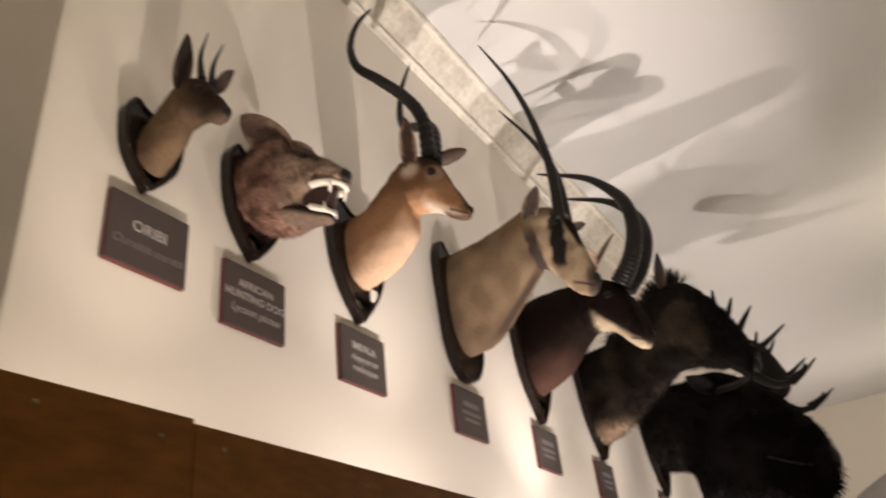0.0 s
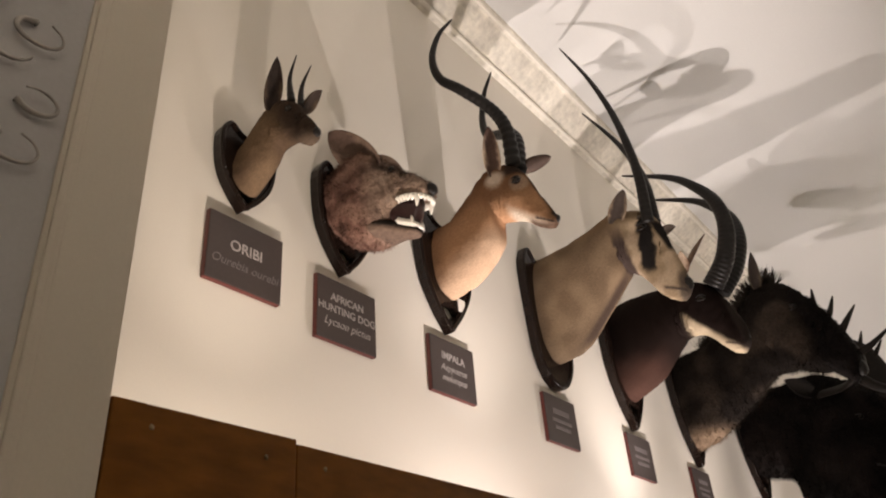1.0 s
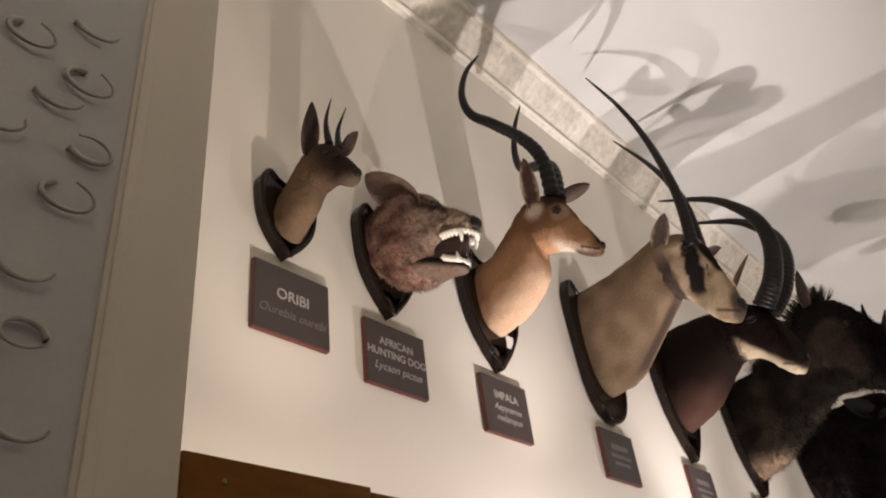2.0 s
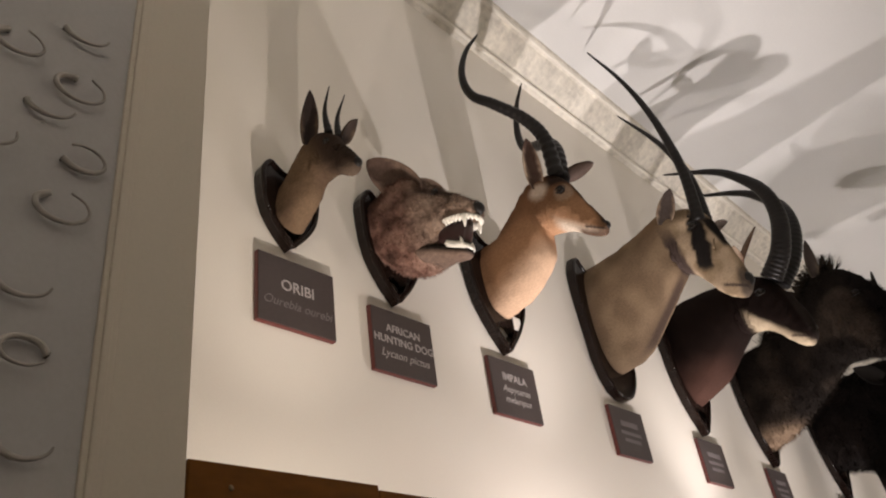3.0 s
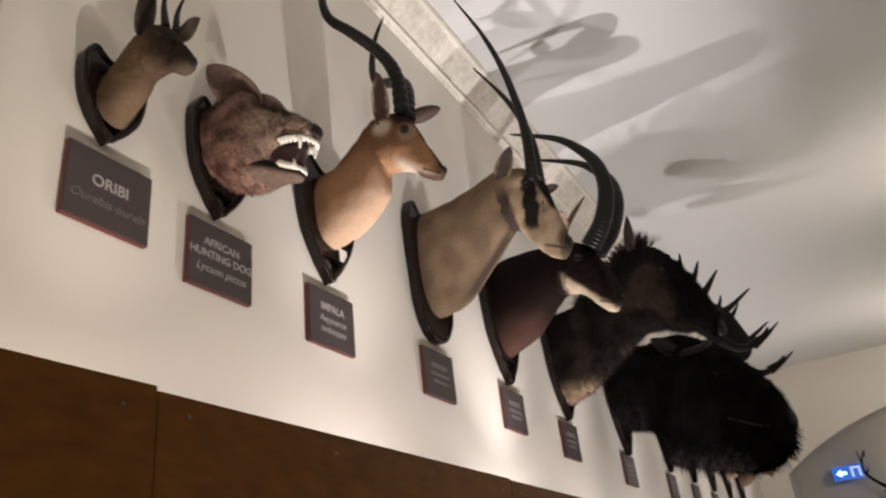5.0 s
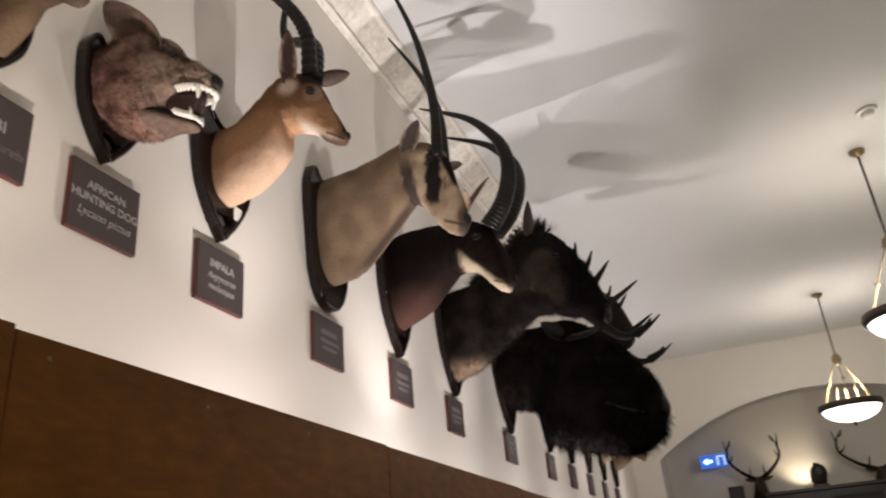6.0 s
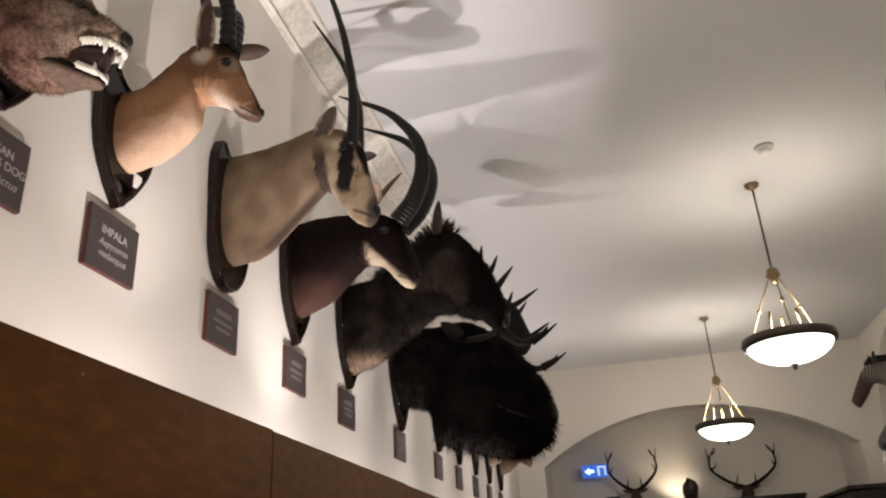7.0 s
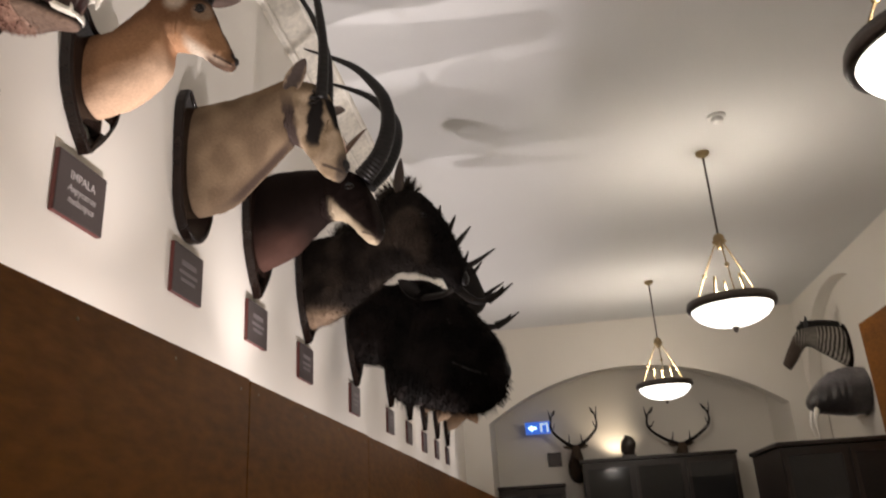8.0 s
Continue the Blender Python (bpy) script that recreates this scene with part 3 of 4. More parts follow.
def impala():
    t = thing("mounted_impala_head", pose(0, 3.395, 0), "reddish-brown impala head with ringed lyre horns on black shield", "trophy", "wall trophies")
    b = shield(t, 3.52, 2.955, 0.185)
    part("number_card", one_box(0.046, 0.055, 3.075, 0.0485, 0.105, 3.135), TAG, b, "small white card")
    n = part("neck_and_head", hide([(0.02, 3.46, 0.05, 3.11, 0.10), (0.11, 3.46, 0.20, 3.15, 0.105), (0.22, 3.55, 0.33, 3.25, 0.09), (0.307, 3.628, 0.342, 3.353, 0.072), (0.404, 3.630, 0.369, 3.365, 0.068), (0.476, 3.565, 0.445, 3.334, 0.058), (0.526, 3.455, 0.495, 3.296, 0.042), (0.564, 3.368, 0.532, 3.268, 0.031), (0.592, 3.300, 0.568, 3.256, 0.021)], rough=0.004), FUR, t, "", True)

    EYE_AT, EAR_AT, JAW, MUZZLE, LIP = (0.455, -0.066, 3.505), (0.363, -0.060, 3.545), (0.421, 0.000, 3.342), (0.590, 0.000, 3.300), (0.556, 0.000, 3.284)

    def coat(p):
        c = mixc((0.36, 0.20, 0.11), (0.13, 0.062, 0.032), step(3.34, 3.56, p.z + 0.3 * (0.3 - p.x) + 0.05 * noise.noise(p * 9)) * 0.9)
        c = mixc(c, (0.60, 0.47, 0.35), step(0.05, -0.06, (p.z - 3.22) - 0.55 * (p.x - 0.16)) * step(0.42, 0.36, p.x) * 0.4)
        jaw = (p.z - JAW[2]) + 0.75 * (p.x - JAW[0])
        c = mixc(c, (0.50, 0.41, 0.32), step(JAW[0] - 0.05, JAW[0] + 0.01, p.x + 0.03 * noise.noise(p * 12)) * step(0.06, 0.015, jaw))
        face = step(0.38, 0.42, p.x)
        c = mixc(c, (0.62, 0.50, 0.39), step(0.045, 0.03, math.hypot(p.x - EYE_AT[0] - 0.008, p.z - EYE_AT[2] + 0.012)) * 0.35)
        c = mixc(c, (0.035, 0.022, 0.017), face * step(EYE_AT[2] + 0.022, EYE_AT[2] + 0.045, p.z + 0.02 * noise.noise(p * 20)))
        c = mixc(c, (0.60, 0.50, 0.41), step(0.055, 0.02, math.hypot(p.x - EAR_AT[0], p.z - EAR_AT[2] + 0.005)) * 0.9)
        c = mixc(c, (0.06, 0.032, 0.02), step(0.034, 0.014, abs(p.y)) * step(EYE_AT[0] + 0.0, EYE_AT[0] + 0.04, p.x) * 0.95)
        c = mixc(c, (0.03, 0.022, 0.02), step(0.022, 0.012, math.hypot(p.x - MUZZLE[0], p.z - MUZZLE[2] - 0.015)))
        return mixc(c, (0.04, 0.028, 0.024), step(0.006, 0.002, abs((p.z - LIP[2]) + 0.55 * (p.x - LIP[0]))) * step(LIP[0] - 0.055, LIP[0] - 0.045, p.x))
    paint(n, coat)
    part("nose", ball(bmesh.new(), (0.584, 0.000, 3.296), 0.019, (0.8, 0.8, 1)), NOSE, n, "black nose", True)
    sculpt(n, (EYE_AT[0], EYE_AT[2]), (MUZZLE[0], MUZZLE[2]), 0.6)
    eyes(n, EYE_AT[0], EYE_AT[2], 0.018)
    for s in (-1, 1):
        part("horn", tube(mirror([(0.445, -0.030, 3.606), (0.444, -0.060, 3.786), (0.397, -0.110, 3.893), (0.306, -0.190, 3.981), (0.232, -0.240, 4.048), (0.211, -0.255, 4.168), (0.243, -0.240, 4.307), (0.310, -0.210, 4.407)], s), lambda q: 0.030 * (1 - q) ** 0.55 + 0.0015, 260, 14, 0.13, 34), HORN, n, "black ringed horn", True)
    ear(n, (0.362, -0.062, 3.560), (0.378, -0.100, 3.797), 0.040, (0.45, -0.8, -0.55), (0.50, 0.38, 0.29), (0.085, 0.052, 0.042), "pale-edged ear", 0.3)
    ear(n, (0.440, 0.050, 3.630), (0.570, 0.120, 3.690), 0.036, (0.3, 0.6, 0.7), (0.07, 0.045, 0.033), (0.08, 0.055, 0.045), "", 0.4)
    turn(n, 0.33, 9)
    return t


def gemsbok():
    t = thing("mounted_gemsbok_head", pose(0, 4.27, 0), "fawn antelope head with black face stripes and long straight horns", "trophy", "wall trophies")
    shield(t, 3.68, 2.93, 0.205, plain=True)
    n = part("neck_and_head", hide([(0.02, 3.65, 0.05, 3.06, 0.13), (0.20, 3.66, 0.20, 3.09, 0.14), (0.38, 3.70, 0.37, 3.24, 0.12), (0.50, 3.74, 0.50, 3.38, 0.098), (0.61, 3.705, 0.535, 3.39, 0.080), (0.71, 3.62, 0.605, 3.30, 0.070), (0.757, 3.46, 0.66, 3.22, 0.049), (0.785, 3.31, 0.712, 3.17, 0.041), (0.798, 3.225, 0.747, 3.158, 0.032)], rough=0.004), FUR, t, "", True)

    def coat(p):
        c = mixc((0.145, 0.10, 0.063), (0.205, 0.145, 0.092), step(-0.3, 0.4, noise.noise(p * 9)))
        c = mixc(c, (0.17, 0.105, 0.06), step(3.62, 3.70, p.z + 0.15 * abs(p.y)) * step(0.55, 0.45, p.x) * 0.8)
        head = step(0.50, 0.58, p.x)
        c = mixc(c, mixc((0.22, 0.16, 0.10), (0.33, 0.25, 0.17), step(-0.3, 0.3, noise.noise(p * 16))), head * step(3.74, 3.62, p.z))
        c = mixc(c, BLACK, step(-0.036, -0.022, p.x - 0.71 - (3.62 - p.z) * 0.27) * step(3.40, 3.44, p.z) * step(3.62, 3.58, p.z))
        lane = abs(p.x - 0.652 - 0.085 * (p.z - 3.5) + 0.012 * noise.noise(p * 40))
        c = mixc(c, BLACK, head * step(0.040, 0.028, lane) * step(3.31, 3.35, p.z) * step(0.04, 0.06, abs(p.y)))
        c = mixc(c, (0.06, 0.04, 0.03), step(0.05, 0.02, abs(p.y)) * step(3.42, 3.36, p.z - 0.55 * (p.x - 0.5)) * step(0.12, 0.3, p.x) * step(0.56, 0.5, p.x))
        c = mixc(c, (0.05, 0.035, 0.03), step(0.040, 0.018, abs(p.x - 0.520 - 0.1 * (3.55 - p.z) + 0.01 * noise.noise(p * 30))) * step(3.66, 3.5, p.z))
        c = mixc(c, (0.06, 0.045, 0.035), step(0.03, 0.012, abs(p.y)) * step(0.5, 0.45, p.x) * step(3.62, 3.66, p.z))
        c = mixc(c, (0.05, 0.035, 0.03), step(0.009, 0.004, abs((p.z - 3.205) + 0.5 * (p.x - 0.75))) * step(0.67, 0.69, p.x))
        return mixc(c, (0.045, 0.035, 0.03), step(0.745, 0.775, p.x + 0.15 * (3.3 - p.z)) * step(3.33, 3.25, p.z) * 0.85)
    paint(n, coat)
    part("nose", ball(bmesh.new(), (0.782, 0, 3.235), 0.034, (0.7, 0.95, 1)), NOSE, n, "", True)
    sculpt(n, (0.645, 3.575), (0.79, 3.22), 0.7)
    eyes(n, 0.645, 3.575, 0.022)
    for run in ([(0.679, -0.045, 3.591), (0.694, -0.060, 3.831), (0.683, -0.080, 4.040), (0.642, -0.100, 4.296), (0.570, -0.130, 4.550), (0.454, -0.160, 4.835)], [(0.683, 0.045, 3.625), (0.680, 0.055, 3.864), (0.638, 0.070, 4.058), (0.551, 0.090, 4.270), (0.396, 0.120, 4.560)]):
        part("horn", tube(run, lambda q: 0.026 * (1 - q) ** 0.7 + 0.003, 150, 12, 0.10, 36), HORN, n, "long black ringed horn", True)
    ear(n, (0.522, -0.090, 3.633), (0.632, -0.150, 3.762), 0.046, (0.4, -0.8, -0.5), (0.22, 0.16, 0.11), (0.045, 0.033, 0.027), "", 0.2)
    ear(n, (0.678, 0.080, 3.589), (0.745, 0.150, 3.633), 0.035, (0.8, 0.3, -0.4), (0.10, 0.07, 0.05), (0.06, 0.045, 0.035))
    return t


def sable():
    t = thing("mounted_sable_head", pose(0, 5.12, 0), "dark brown antelope head with white muzzle and curved horns", "trophy", "wall trophies")
    shield(t, 3.62, 2.895, 0.22)
    n = part("neck_and_head", hide([(0.02, 3.65, 0.05, 3.06, 0.14), (0.20, 3.67, 0.25, 3.15, 0.145), (0.40, 3.66, 0.41, 3.31, 0.115), (0.52, 3.65, 0.46, 3.34, 0.095), (0.64, 3.59, 0.545, 3.32, 0.086), (0.725, 3.46, 0.625, 3.235, 0.066), (0.775, 3.31, 0.69, 3.165, 0.052), (0.785, 3.22, 0.725, 3.15, 0.038)], rough=0.005), FUR, t, "", True)

    def coat(p):
        # near black above, red-brown towards the bottom of the neck
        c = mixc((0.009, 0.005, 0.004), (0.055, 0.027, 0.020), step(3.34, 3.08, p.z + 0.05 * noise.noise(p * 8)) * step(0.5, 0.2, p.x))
        d = (p.z - 3.18) + 1.02 * (p.x - 0.745)
        c = mixc(c, (0.30, 0.24, 0.165), step(0.455, 0.50, p.x) * step(0.0, -0.04, d + 0.02 * noise.noise(p * 12)) * step(3.54, 3.46, p.z))
        c = mixc(c, (0.03, 0.02, 0.017), step(0.007, 0.003, abs((p.z - 3.195) + 0.5 * (p.x - 0.72))) * step(0.65, 0.67, p.x))
        return mixc(c, (0.02, 0.015, 0.013), step(0.745, 0.765, p.x + 0.2 * (p.z - 3.2)) * 0.85)
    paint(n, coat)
    part("nose", ball(bmesh.new(), (0.762, 0, 3.235), 0.032, (0.7, 0.9, 1)), NOSE, n, "", True)
    sculpt(n, (0.60, 3.50), (0.775, 3.20), 0.7)
    eyes(n, 0.60, 3.50, 0.022)
    for s in (-1, 1):
        part("horn", tube(mirror([(0.674, -0.050, 3.559), (0.782, -0.075, 3.681), (0.845, -0.100, 3.852), (0.835, -0.130, 4.019), (0.752, -0.150, 4.157), (0.623, -0.170, 4.277), (0.350, -0.185, 4.420)], s), lambda q: 0.056 * (1 - q) ** 0.7 + 0.003, 220, 14, 0.09, 40), HORN, n, "black ringed sickle horn", True)
    ear(n, (0.543, -0.090, 3.677), (0.579, -0.160, 3.786), 0.045, (0.6, -0.7, -0.2), (0.13, 0.07, 0.045), (0.30, 0.22, 0.16))
    ear(n, (0.526, 0.090, 3.795), (0.648, 0.170, 4.014), 0.045, (0.7, 0.5, -0.4), (0.10, 0.055, 0.035), (0.16, 0.11, 0.08))
    return t


def maned_head():
    t = thing("mounted_maned_head", pose(0, 6.06, 0), "dark grizzled shaggy head with upright mane on black shield", "trophy", "wall trophies")
    shield(t, 3.62, 2.845, 0.23)
    n = part("neck_and_head", hide([(0.02, 3.58, 0.05, 2.95, 0.19), (0.30, 3.62, 0.24, 3.02, 0.19), (0.52, 3.76, 0.48, 3.17, 0.16), (0.70, 3.92, 0.64, 3.29, 0.14), (0.86, 3.86, 0.76, 3.29, 0.125), (1.00, 3.68, 0.89, 3.24, 0.10), (1.09, 3.48, 0.98, 3.22, 0.085), (1.15, 3.28, 1.08, 3.12, 0.07)], rough=0.014), LONGFUR, t, "", True)
    coat = lambda p: mixc(mixc(mixc((0.010, 0.0075, 0.006), (0.034, 0.025, 0.019), step(-0.1, 0.6, noise.noise(p * 6) + step(0.22, 0.05, math.hypot(p.x - 0.78, p.z - 3.55)))), (0.007, 0.0055, 0.005), step(0.86, 0.95, p.x + 0.2 * (p.z - 3.5))), (0.20, 0.14, 0.095), step(3.09, 2.98, p.z) * step(0.4, 0.2, p.x))
    paint(n, coat)
    tufts(n, 14000, 0.022, coat, 0.0022, 0.5, seed=13)
    tufts(n, 3000, 0.085, lambda p: (0.03, 0.024, 0.019), 0.0018, -0.5, lambda p: abs(p.y) < 0.05 and p.z > 3.60 and p.x < 0.80, seed=14)
    part("nose", ball(bmesh.new(), (1.13, 0, 3.20), 0.05, (0.7, 0.9, 1)), NOSE, n, "", True)
    sculpt(n, (0.88, 3.66), (1.13, 3.20), 0.6)
    eyes(n, 0.88, 3.66, 0.022)
    for s in (-1, 1):
        ear(n, (0.71, s * 0.10, 3.86), (0.75, s * 0.15, 4.10), 0.045, (0.65, s * 0.7, -0.1), (0.09, 0.07, 0.05), (0.04, 0.03, 0.025))
    return t


def moose():
    t = thing("mounted_moose_head", pose(0, 7.37, 0), "huge black shaggy moose head with broad tined antlers", "trophy", "wall trophies")
    shield(t, 3.68, 2.775, 0.27)
    n = part("neck_and_head", hide([(0.02, 3.60, 0.05, 2.98, 0.26), (0.36, 3.62, 0.28, 2.92, 0.26), (0.66, 3.63, 0.36, 2.66, 0.23), (0.95, 3.43, 0.62, 2.56, 0.19), (1.17, 3.17, 0.86, 2.50, 0.16), (1.28, 2.96, 1.04, 2.48, 0.15), (1.30, 2.75, 1.16, 2.52, 0.12)], rough=0.02), LONGFUR, t, "", True)
    coat = lambda p: mixc((0.005, 0.004, 0.0035), (0.011, 0.008, 0.007), step(-0.2, 0.5, noise.noise(p * 6)))
    paint(n, coat)
    tufts(n, 16000, 0.032, coat, 0.0028, 0.6, seed=15)
    tufts(n, 900, 0.06, coat, 0.003, 1.0, lambda p: p.z < 2.75, seed=16)
    part("nose", ball(bmesh.new(), (1.27, 0, 2.80), 0.09, (0.7, 1.1, 1)), NOSE, n, "", True)
    part("lip", tube([(0.86, -0.165, 2.88), (1.02, -0.165, 2.80), (1.14, -0.15, 2.76), (1.22, -0.12, 2.80)], lambda q: 0.010, 24, 6), NOSE, n, "wet dark lip", True)
    sculpt(n, (0.86, 3.22), (1.28, 2.75), 0.5)
    eyes(n, 0.86, 3.22, 0.024)
    for s in (-1, 1):
        beam = part("antler", tube(mirror([(0.62, -0.14, 3.45), (0.863, -0.300, 3.421), (0.995, -0.420, 3.493), (0.944, -0.460, 3.704), (0.860, -0.460, 3.923), (0.789, -0.450, 4.114)], s), lambda q: 0.05 + 0.10 * step(0.2, 0.5, q) - 0.135 * step(0.7, 1, q), 60, 14, flat=0.4), ANTLER, n, "dark palmate antler", True)
        for tine in ([(0.820, -0.460, 3.937), (0.862, -0.460, 4.019), (0.884, -0.450, 4.148)], [(0.854, -0.460, 3.829), (0.944, -0.460, 3.916), (1.006, -0.450, 4.043)], [(0.918, -0.460, 3.689), (1.028, -0.460, 3.815), (1.125, -0.450, 3.930)], [(0.961, -0.450, 3.563), (1.118, -0.460, 3.599), (1.310, -0.460, 3.710)], [(0.955, -0.400, 3.444), (1.114, -0.420, 3.298), (1.277, -0.430, 3.314), (1.425, -0.440, 3.411)], [(1.210, -0.420, 3.294), (1.304, -0.430, 3.340), (1.351, -0.440, 3.396)]):
            part("tine", tube(mirror(tine, s), lambda q: 0.036 * (1 - q) ** 0.8 + 0.004, 20, 8), ANTLER, beam, "", True)
        ear(n, (0.62, s * 0.2, 3.46), (0.48, s * 0.36, 3.56), 0.07, (0.65, s * 0.5, -0.4), (0.008, 0.0065, 0.006), (0.014, 0.011, 0.009))
    return t


for build in (oribi, hunting_dog, impala, gemsbok, sable, maned_head, moose):
    build()


# ---------------- pendant lamps ----------------
def pendant(x, y):
    p = thing("pendant_lamp", pose(x, y, 0), "lit white glass bowl lamp hung on a brass rod", "pendant lamp", "pendant lamps")
    part("ceiling_rose", lathe([(0.001, CEIL - 0.002), (0.07, CEIL - 0.002), (0.065, CEIL - 0.03), (0.03, CEIL - 0.055), (0.012, CEIL - 0.07), (0.001, CEIL - 0.07)]), BRASS, p, "", True)
    part("rod", tube([(0, 0, CEIL - 0.05), (0, 0, 4.6), (0, 0, 4.12)], lambda s: 0.011, 6, 10), BRONZE, p, "", True)
    hub = part("hub", lathe([(0.001, 4.19), (0.03, 4.18), (0.055, 4.15), (0.055, 4.12), (0.07, 4.10), (0.03, 4.06), (0.035, 4.03), (0.001, 4.02)]), BRASS, p, "", True)
    part("rim", lathe([(0.372, 3.42), (0.405, 3.425), (0.415, 3.455), (0.405, 3.50), (0.372, 3.505), (0.367, 3.46), (0.372, 3.42)], 64), BRONZE, p, "dark metal rim", True)
    bowl = [(0.372 * math.cos(a), 3.44 - 0.19 * math.sin(a)) for a in (k * math.pi / 24 for k in range(12))]
    part("bowl", lathe(bowl + [(0.001, 3.25), (0.001, 3.256)] + [(r * 0.985, z + 0.008) for r, z in reversed(bowl)], 64), GLOW, p, "lit white glass bowl", True)
    part("finial", lathe([(0.001, 3.25), (0.035, 3.245), (0.02, 3.225), (0.024, 3.21), (0.001, 3.185)], 16), BRONZE, p, "", True)
    for k in range(3):
        a = radians(25 + 120 * k)
        c, s = math.cos(a), math.sin(a)
        stay = part("stay", tube([(0.04 * c, 0.04 * s, 4.10), (0.21 * c, 0.21 * s, 3.80), (0.362 * c, 0.362 * s, 3.49)], lambda q: 0.0075, 12, 8), BRASS, p, "", True)
        part("knob", ball(bmesh.new(), (0.21 * c, 0.21 * s, 3.80), 0.024, seg=10), BRASS, stay, "", True)
        a += radians(60)
        part("candle_tube", tube([(0.13 * math.cos(a), 0.13 * math.sin(a), 3.74), (0.15 * math.cos(a), 0.15 * math.sin(a), 3.62), (0.17 * math.cos(a), 0.17 * math.sin(a), 3.48)], lambda q: 0.013, 6, 8), BRASS, p, "", True)
    return p


# the first continues the row out of view, a body for the added bulb
for x, y in ((3.59, -0.05), (3.50, 4.20), (3.41, 8.45), (3.30, 12.85)):
    pendant(x, y)
d = thing("smoke_detector", pose(3.42, 7.70, CEIL), "round white smoke detector on the ceiling", "smoke detector")
part("base", lathe([(0.001, -0.001), (0.085, -0.001), (0.085, -0.02), (0.07, -0.03), (0.001, -0.03)], 32), WHITEPL, d, "", True)
part("sensor_head", lathe([(0.055, -0.028), (0.055, -0.055), (0.04, -0.07), (0.001, -0.072)], 32), WHITEPL, d, "", True)

# ---------------- the far end ----------------
sgn = thing("exit_sign", pose(1.30, 16.2, 3.38), "lit blue exit sign with a white arrow and doorway", "exit sign")
part("panel", one_box(-0.235, -0.02, -0.115, 0.235, 0.02, 0.115, bevel=0.006), SIGNBLUE, sgn)
bm = bmesh.new()
pts = [(-0.185, 0.0), (-0.10, 0.065), (-0.10, 0.025), (-0.02, 0.025), (-0.02, -0.025), (-0.10, -0.025), (-0.10, -0.065)]
vs = [bm.verts.new((x, -0.024, z)) for x, z in pts]
bm.faces.new(vs)
bmesh.ops.solidify(bm, geom=bm.faces[:], thickness=0.004)
part("arrow", bm, SIGNWHITE, sgn, "white arrow")
bm = box(bmesh.new(), 0.05, -0.026, -0.085, 0.085, -0.021, 0.085)
box(bm, 0.085, -0.026, 0.055, 0.17, -0.021, 0.085)
box(bm, 0.17, -0.026, -0.085, 0.205, -0.021, 0.085)
part("doorway_symbol", bm, SIGNWHITE, sgn, "white doorway symbol")
part("bracket", one_box(-0.02, 0.02, -0.03, 0.02, 0.29, 0.03), BRONZE, sgn)


def cabinet(x0, x1, y0, y1, top, label, doors=3, along="x"):
    """A tall dark display cabinet with glazed doors."""
    c = thing("display_cabinet", pose(0, 0, 0), label, "cabinet", "display cabinets")
    part("body", one_box(x0, y0, 0.0, x1, y1, top - 0.06, bevel=0.006), CABINET, c)
    part("cornice", one_box(x0 - 0.04, y0 - 0.04, top - 0.058, x1 + 0.02, y1 + 0.001, top, bevel=0.012), CABINET, c)
    w = (x1 - x0) / doors
    for i in range(doors):
        a, b = x0 + w * i + 0.02, x0 + w * (i + 1) - 0.02
        bm = bmesh.new()
        for q in ((a, 0.5, a + 0.06, top - 0.1), (b - 0.06, 0.5, b, top - 0.1), (a + 0.06, top - 0.17, b - 0.06, top - 0.1), (a + 0.06, 0.5, b - 0.06, 0.57)):
            box(bm, q[0], y0 - 0.024, q[1], q[2], y0 - 0.002, q[3])
        d = part("door", bm, CABINET, c)
        part("pane", one_box(a + 0.06, y0 - 0.012, 0.57, b - 0.06, y0 - 0.004, top - 0.17), HOLLOW, d, "dark reflecting glass")
    return c


cabinet(2.05, 4.75, 15.75, 16.45, 2.70, "tall dark glazed cabinet in the arched recess")
cabinet(0.50, 1.70, 15.95, 16.45, 2.33, "lower dark cabinet beside the tall one", 2)
cabinet(4.38, 5.98, 11.5, 13.0, 2.42, "dark glazed cabinet against the side wall", 2)

f = thing("framed_picture", pose(1.56, 16.49, 2.80), "small dark framed picture on the wall", "picture")
part("frame", one_box(-0.13, -0.03, -0.13, 0.13, 0.0, 0.13, bevel=0.006), CABINET, f)
part("picture_panel", one_box(-0.10, -0.034, -0.10, 0.10, -0.0305, 0.10), PLAQUE, f)


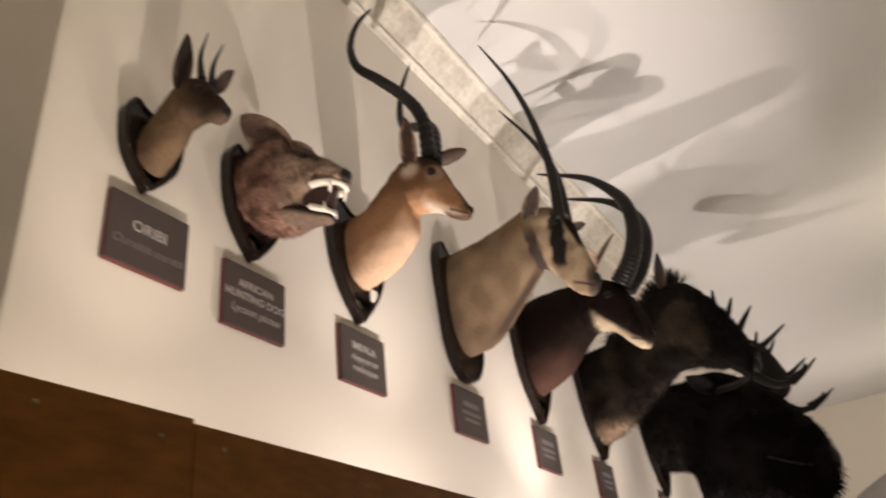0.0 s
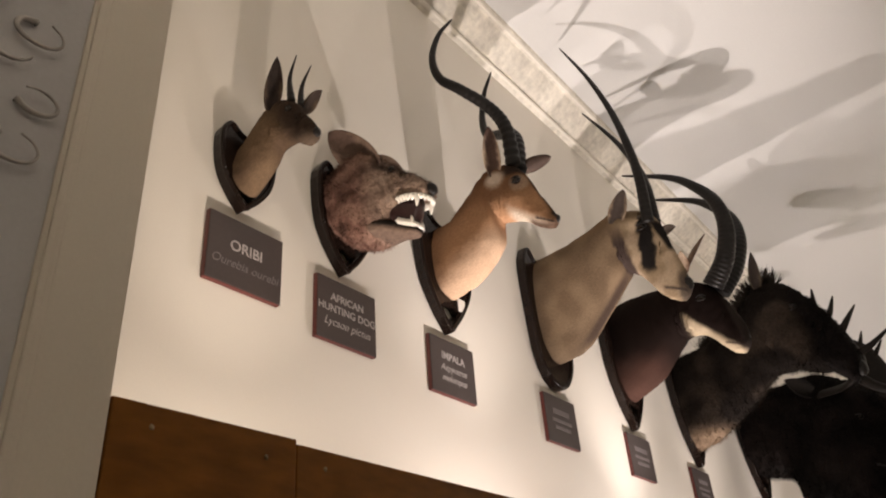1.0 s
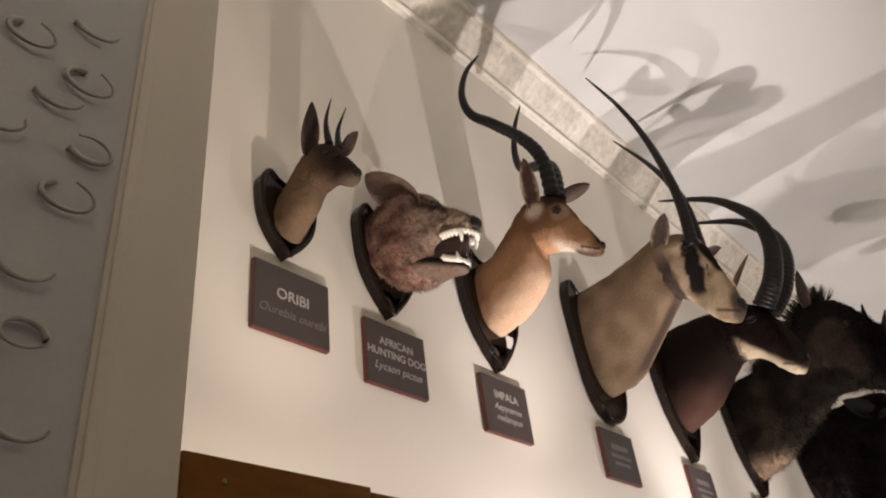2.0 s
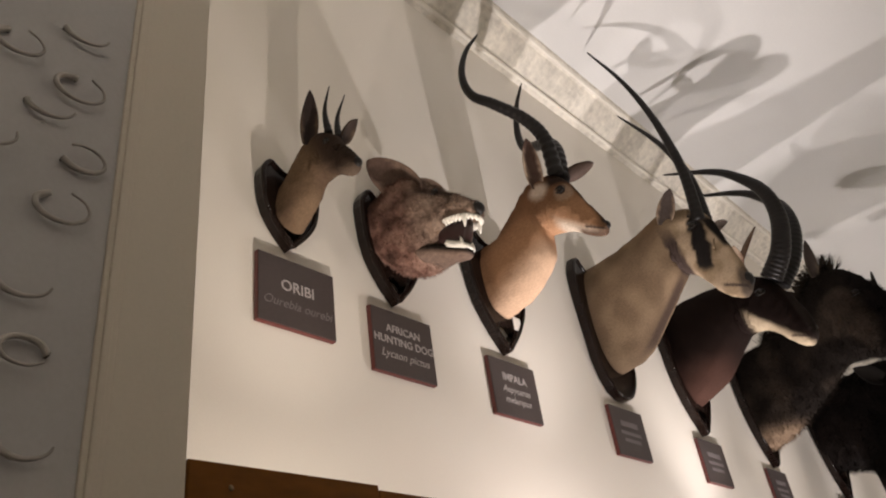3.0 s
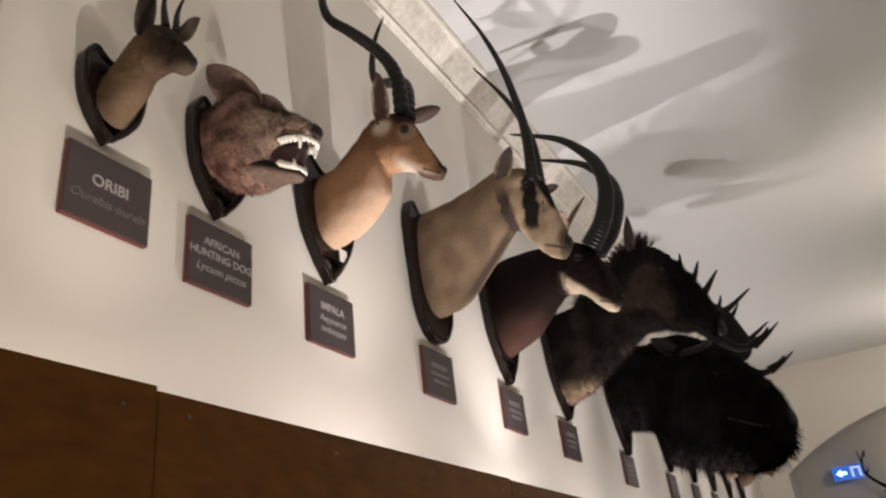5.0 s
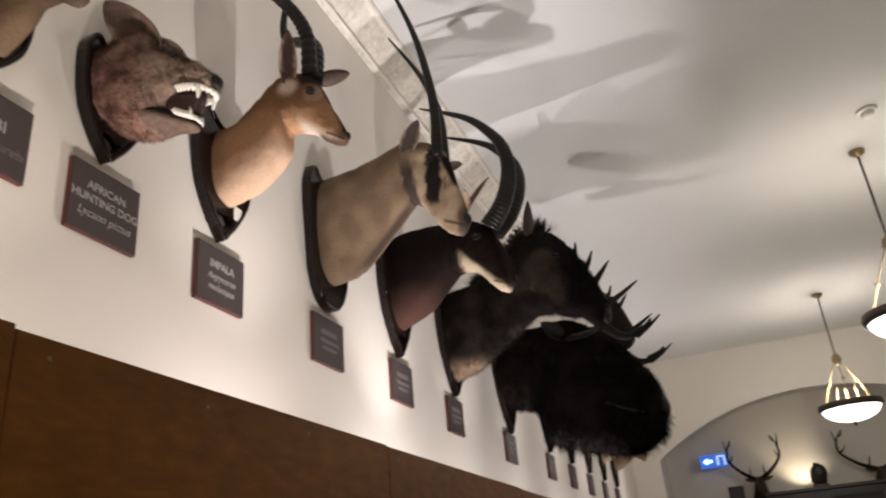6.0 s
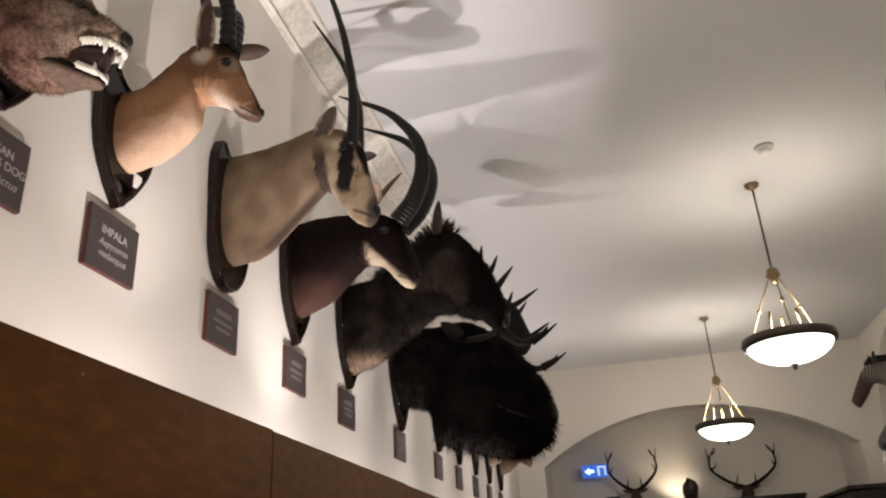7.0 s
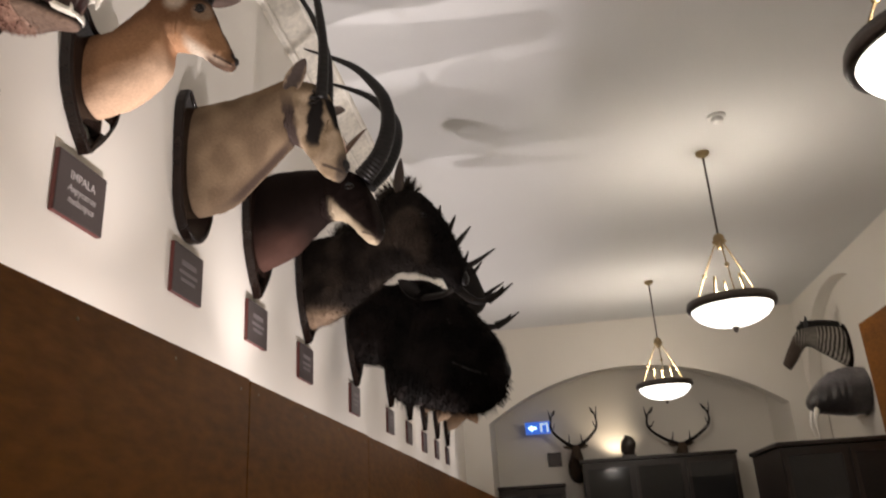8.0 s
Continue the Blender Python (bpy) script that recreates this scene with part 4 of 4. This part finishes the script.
def stag(x, z, spread, label):
    """A stag's head with antlers, mounted on the far wall and facing the room."""
    t = thing("mounted_stag_head", pose(x, 16.5, z), label, "trophy", "far trophies")
    part("shield", lathe([(0.001, -0.03), (0.16, -0.03), (0.18, 0.0), (0.001, 0.0)], 24), SHIELD, t).matrix_basis = pose(0, 0, -0.35, 90) @ Matrix.Diagonal((1, 1.5, 1, 1))
    n = part("neck_and_head", hide([(0.02, -0.10, 0.03, -0.60, 0.16), (0.20, -0.04, 0.30, -0.48, 0.13), (0.34, 0.06, 0.42, -0.25, 0.09), (0.46, 0.06, 0.48, -0.20, 0.085), (0.60, -0.06, 0.56, -0.22, 0.06), (0.68, -0.16, 0.64, -0.25, 0.04)], 36, 20, rough=0.006), FUR, t, "", True)
    n.matrix_basis = pose(0, 0, 0, 0, 0, -90)
    paint(n, lambda p: (0.06, 0.042, 0.03))
    for s in (-1, 1):
        b = part("antler", tube([(0.36, s * 0.05, 0.04), (0.34, s * spread * 0.55, 0.16), (0.36, s * spread * 0.98, 0.36), (0.40, s * spread, 0.56), (0.42, s * spread * 0.8, 0.74)], lambda q: 0.028 * (1 - q) + 0.008, 36, 8), ANTLER, n, "", True)
        for a, c in (((0.35, 0.30, 0.10), (0.58, 0.26, 0.24)), ((0.36, 0.98, 0.38), (0.58, 0.84, 0.46)), ((0.40, 1.0, 0.54), (0.42, 1.08, 0.76)), ((0.41, 0.92, 0.64), (0.52, 0.78, 0.72))):
            m = [(i + j) / 2 for i, j in zip(a, c)]
            part("tine", tube([(u, s * spread * v, w) for u, v, w in (a, (m[0], m[1], m[2] - 0.03), c)], lambda q: 0.016 * (1 - q) + 0.005, 10, 7), ANTLER, b, "", True)
        ear(n, (0.34, s * 0.08, 0.02), (0.32, s * 0.24, 0.06), 0.04, (1, 0, 0), (0.06, 0.045, 0.03), (0.1, 0.07, 0.05))
    return t


stag(1.98, 2.94, 0.42, "dark stag head with wide antlers on the far wall")
stag(3.90, 2.86, 0.55, "larger stag head with many-tined antlers on the far wall")
t = thing("carved_bust", pose(2.93, 16.1, 2.70), "small dark carved piece standing on the tall cabinet", "ornament")
part("base", one_box(-0.13, -0.1, 0.0, 0.13, 0.1, 0.06, bevel=0.01), CABINET, t)
part("block", hide([(-0.10, 0.06, 0.10, 0.06, 0.09), (-0.14, 0.18, 0.13, 0.16, 0.12), (-0.10, 0.32, 0.15, 0.26, 0.12), (-0.02, 0.42, 0.12, 0.34, 0.08)], 24, 18, rough=0.02), CABINET, t, "", True)

# ---------------- side wall trophies ----------------
z = thing("mounted_zebra_head", pose(6.21, 13.55, 4.05, 0, 0, 180), "striped zebra head on a dark shield", "trophy", "far trophies")
part("shield", lathe([(0.001, -0.03), (0.20, -0.03), (0.22, 0.0), (0.001, 0.0)], 24), SHIELD, z).matrix_basis = pose(0, 0, -0.1, 0, -90) @ Matrix.Diagonal((1.6, 1, 1, 1))
n = part("neck_and_head", hide([(0.02, 0.20, 0.05, -0.42, 0.16), (0.28, 0.24, 0.34, -0.20, 0.14), (0.52, 0.24, 0.55, -0.06, 0.11), (0.70, 0.18, 0.66, -0.12, 0.10), (0.86, -0.06, 0.76, -0.26, 0.08), (0.98, -0.28, 0.88, -0.40, 0.07)], 96, 24, rough=0.004), FUR, z, "", True)
paint(n, lambda p: mixc(mixc((0.34, 0.31, 0.27), (0.02, 0.018, 0.016), step(-0.3, 0.2, math.sin((105 + 50 * step(0.4, 0.6, p.x)) * (p.x + 0.25 * p.z) + 1.5 * noise.noise(p * 5)))), (0.06, 0.045, 0.036), step(0.60, 0.82, p.x - 0.45 * p.z)))
part("mane", hide([(0.04, 0.30, 0.04, 0.18, 0.02), (0.30, 0.35, 0.30, 0.20, 0.022), (0.56, 0.34, 0.55, 0.20, 0.02), (0.68, 0.26, 0.66, 0.16, 0.012)], 30, 10, rough=0.01), HORN, n, "dark upright mane", True)
for s in (-1, 1):
    ear(n, (0.56, s * 0.08, 0.22), (0.55, s * 0.14, 0.40), 0.045, (0.8, s * 0.5, 0), (0.1, 0.09, 0.08), (0.03, 0.03, 0.03))
w = thing("mounted_walrus_head", pose(6.21, 13.30, 3.22, 0, 0, 180), "grey wrinkled walrus head with long ivory tusks", "trophy", "far trophies")
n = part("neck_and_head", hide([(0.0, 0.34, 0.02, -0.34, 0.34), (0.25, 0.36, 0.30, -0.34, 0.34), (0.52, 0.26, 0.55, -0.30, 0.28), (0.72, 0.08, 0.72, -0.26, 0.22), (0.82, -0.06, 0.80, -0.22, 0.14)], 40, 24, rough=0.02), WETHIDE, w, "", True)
# grey on top, darker towards the underside
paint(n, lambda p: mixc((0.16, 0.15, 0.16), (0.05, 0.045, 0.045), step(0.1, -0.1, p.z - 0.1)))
for s in (-1, 1):
    part("tusk", tube([(0.74, s * 0.10, -0.20), (0.80, s * 0.11, -0.42), (0.78, s * 0.09, -0.66)], lambda q: 0.035 * (1 - q) + 0.01, 16, 10), TOOTH, n, "long ivory tusk", True)

structure("wall_panel_east", one_box(WIDTH - 0.07, 9.6, 0.0, WIDTH - 0.004, 12.2, 3.98, bevel=0.008), WOOD, "tall dark stained board on the side wall")

# ---------------- trophies beyond the moose ----------------
for y in (8.75, 9.75, 10.75, 11.75, 12.75):
    t = thing("mounted_antelope_head", pose(0, y, 0), "brown antelope head on a dark carved shield", "trophy", "wall trophies")
    shield(t, 3.50, 2.80, 0.19)
    n = part("neck_and_head", hide([(0.02, 3.46, 0.05, 3.02, 0.12), (0.14, 3.46, 0.18, 3.06, 0.12), (0.26, 3.50, 0.30, 3.16, 0.095), (0.36, 3.46, 0.34, 3.18, 0.08), (0.46, 3.32, 0.41, 3.14, 0.055), (0.52, 3.18, 0.48, 3.09, 0.035)], 36, 20, rough=0.006), FUR, t, "", True)
    paint(n, lambda p: mixc((0.16, 0.10, 0.06), (0.30, 0.21, 0.14), step(3.2, 3.05, p.z)))
    for s in (-1, 1):
        ear(n, (0.28, s * 0.07, 3.46), (0.25, s * 0.17, 3.53), 0.035, (0.8, s * 0.4, 0), (0.14, 0.09, 0.06), (0.2, 0.15, 0.11))

# ---------------- small curved horns on the grey wall ----------------
for y, zz, r, a0, a1 in ((1.605, 3.55, 0.055, 190, 350), (1.610, 3.33, 0.060, 100, 430), (1.545, 3.235, 0.055, 190, 350), (1.650, 3.10, 0.050, 200, 500), (1.615, 2.93, 0.060, 120, 440), (1.56, 2.70, 0.055, 180, 350), (1.585, 2.53, 0.050, 10, 320), (1.62, 2.33, 0.050, 190, 350), (1.44, 3.40, 0.055, 120, 440), (1.42, 3.08, 0.055, 150, 380), (1.40, 2.75, 0.055, 150, 450)):
    y, zz, r = 1.03 + (y - 1.03) * 0.583, 1.66 + (zz - 1.66) * 0.583, r * 0.55
    h = thing("curved_horn", pose(FRONT - 0.002, y, zz), "small pale curved horn pinned to the grey wall", "horn", "small wall horns")
    pts = [(0.008 + 0.012 * k / 8, r * math.cos(radians(a0 + (a1 - a0) * k / 8)) * 1.15, r * 0.75 * math.sin(radians(a0 + (a1 - a0) * k / 8))) for k in range(9)]
    part("horn", tube(pts, lambda q: 0.0046 * (1 - 0.8 * q) + 0.0008, 40, 8), GREYHORN, h, "", True)
    part("pin", tube([(0.0, pts[0][1], pts[0][2]), (0.005, pts[0][1], pts[0][2]), (0.010, pts[0][1], pts[0][2])], lambda q: 0.0025, 3, 6), BRONZE, h)
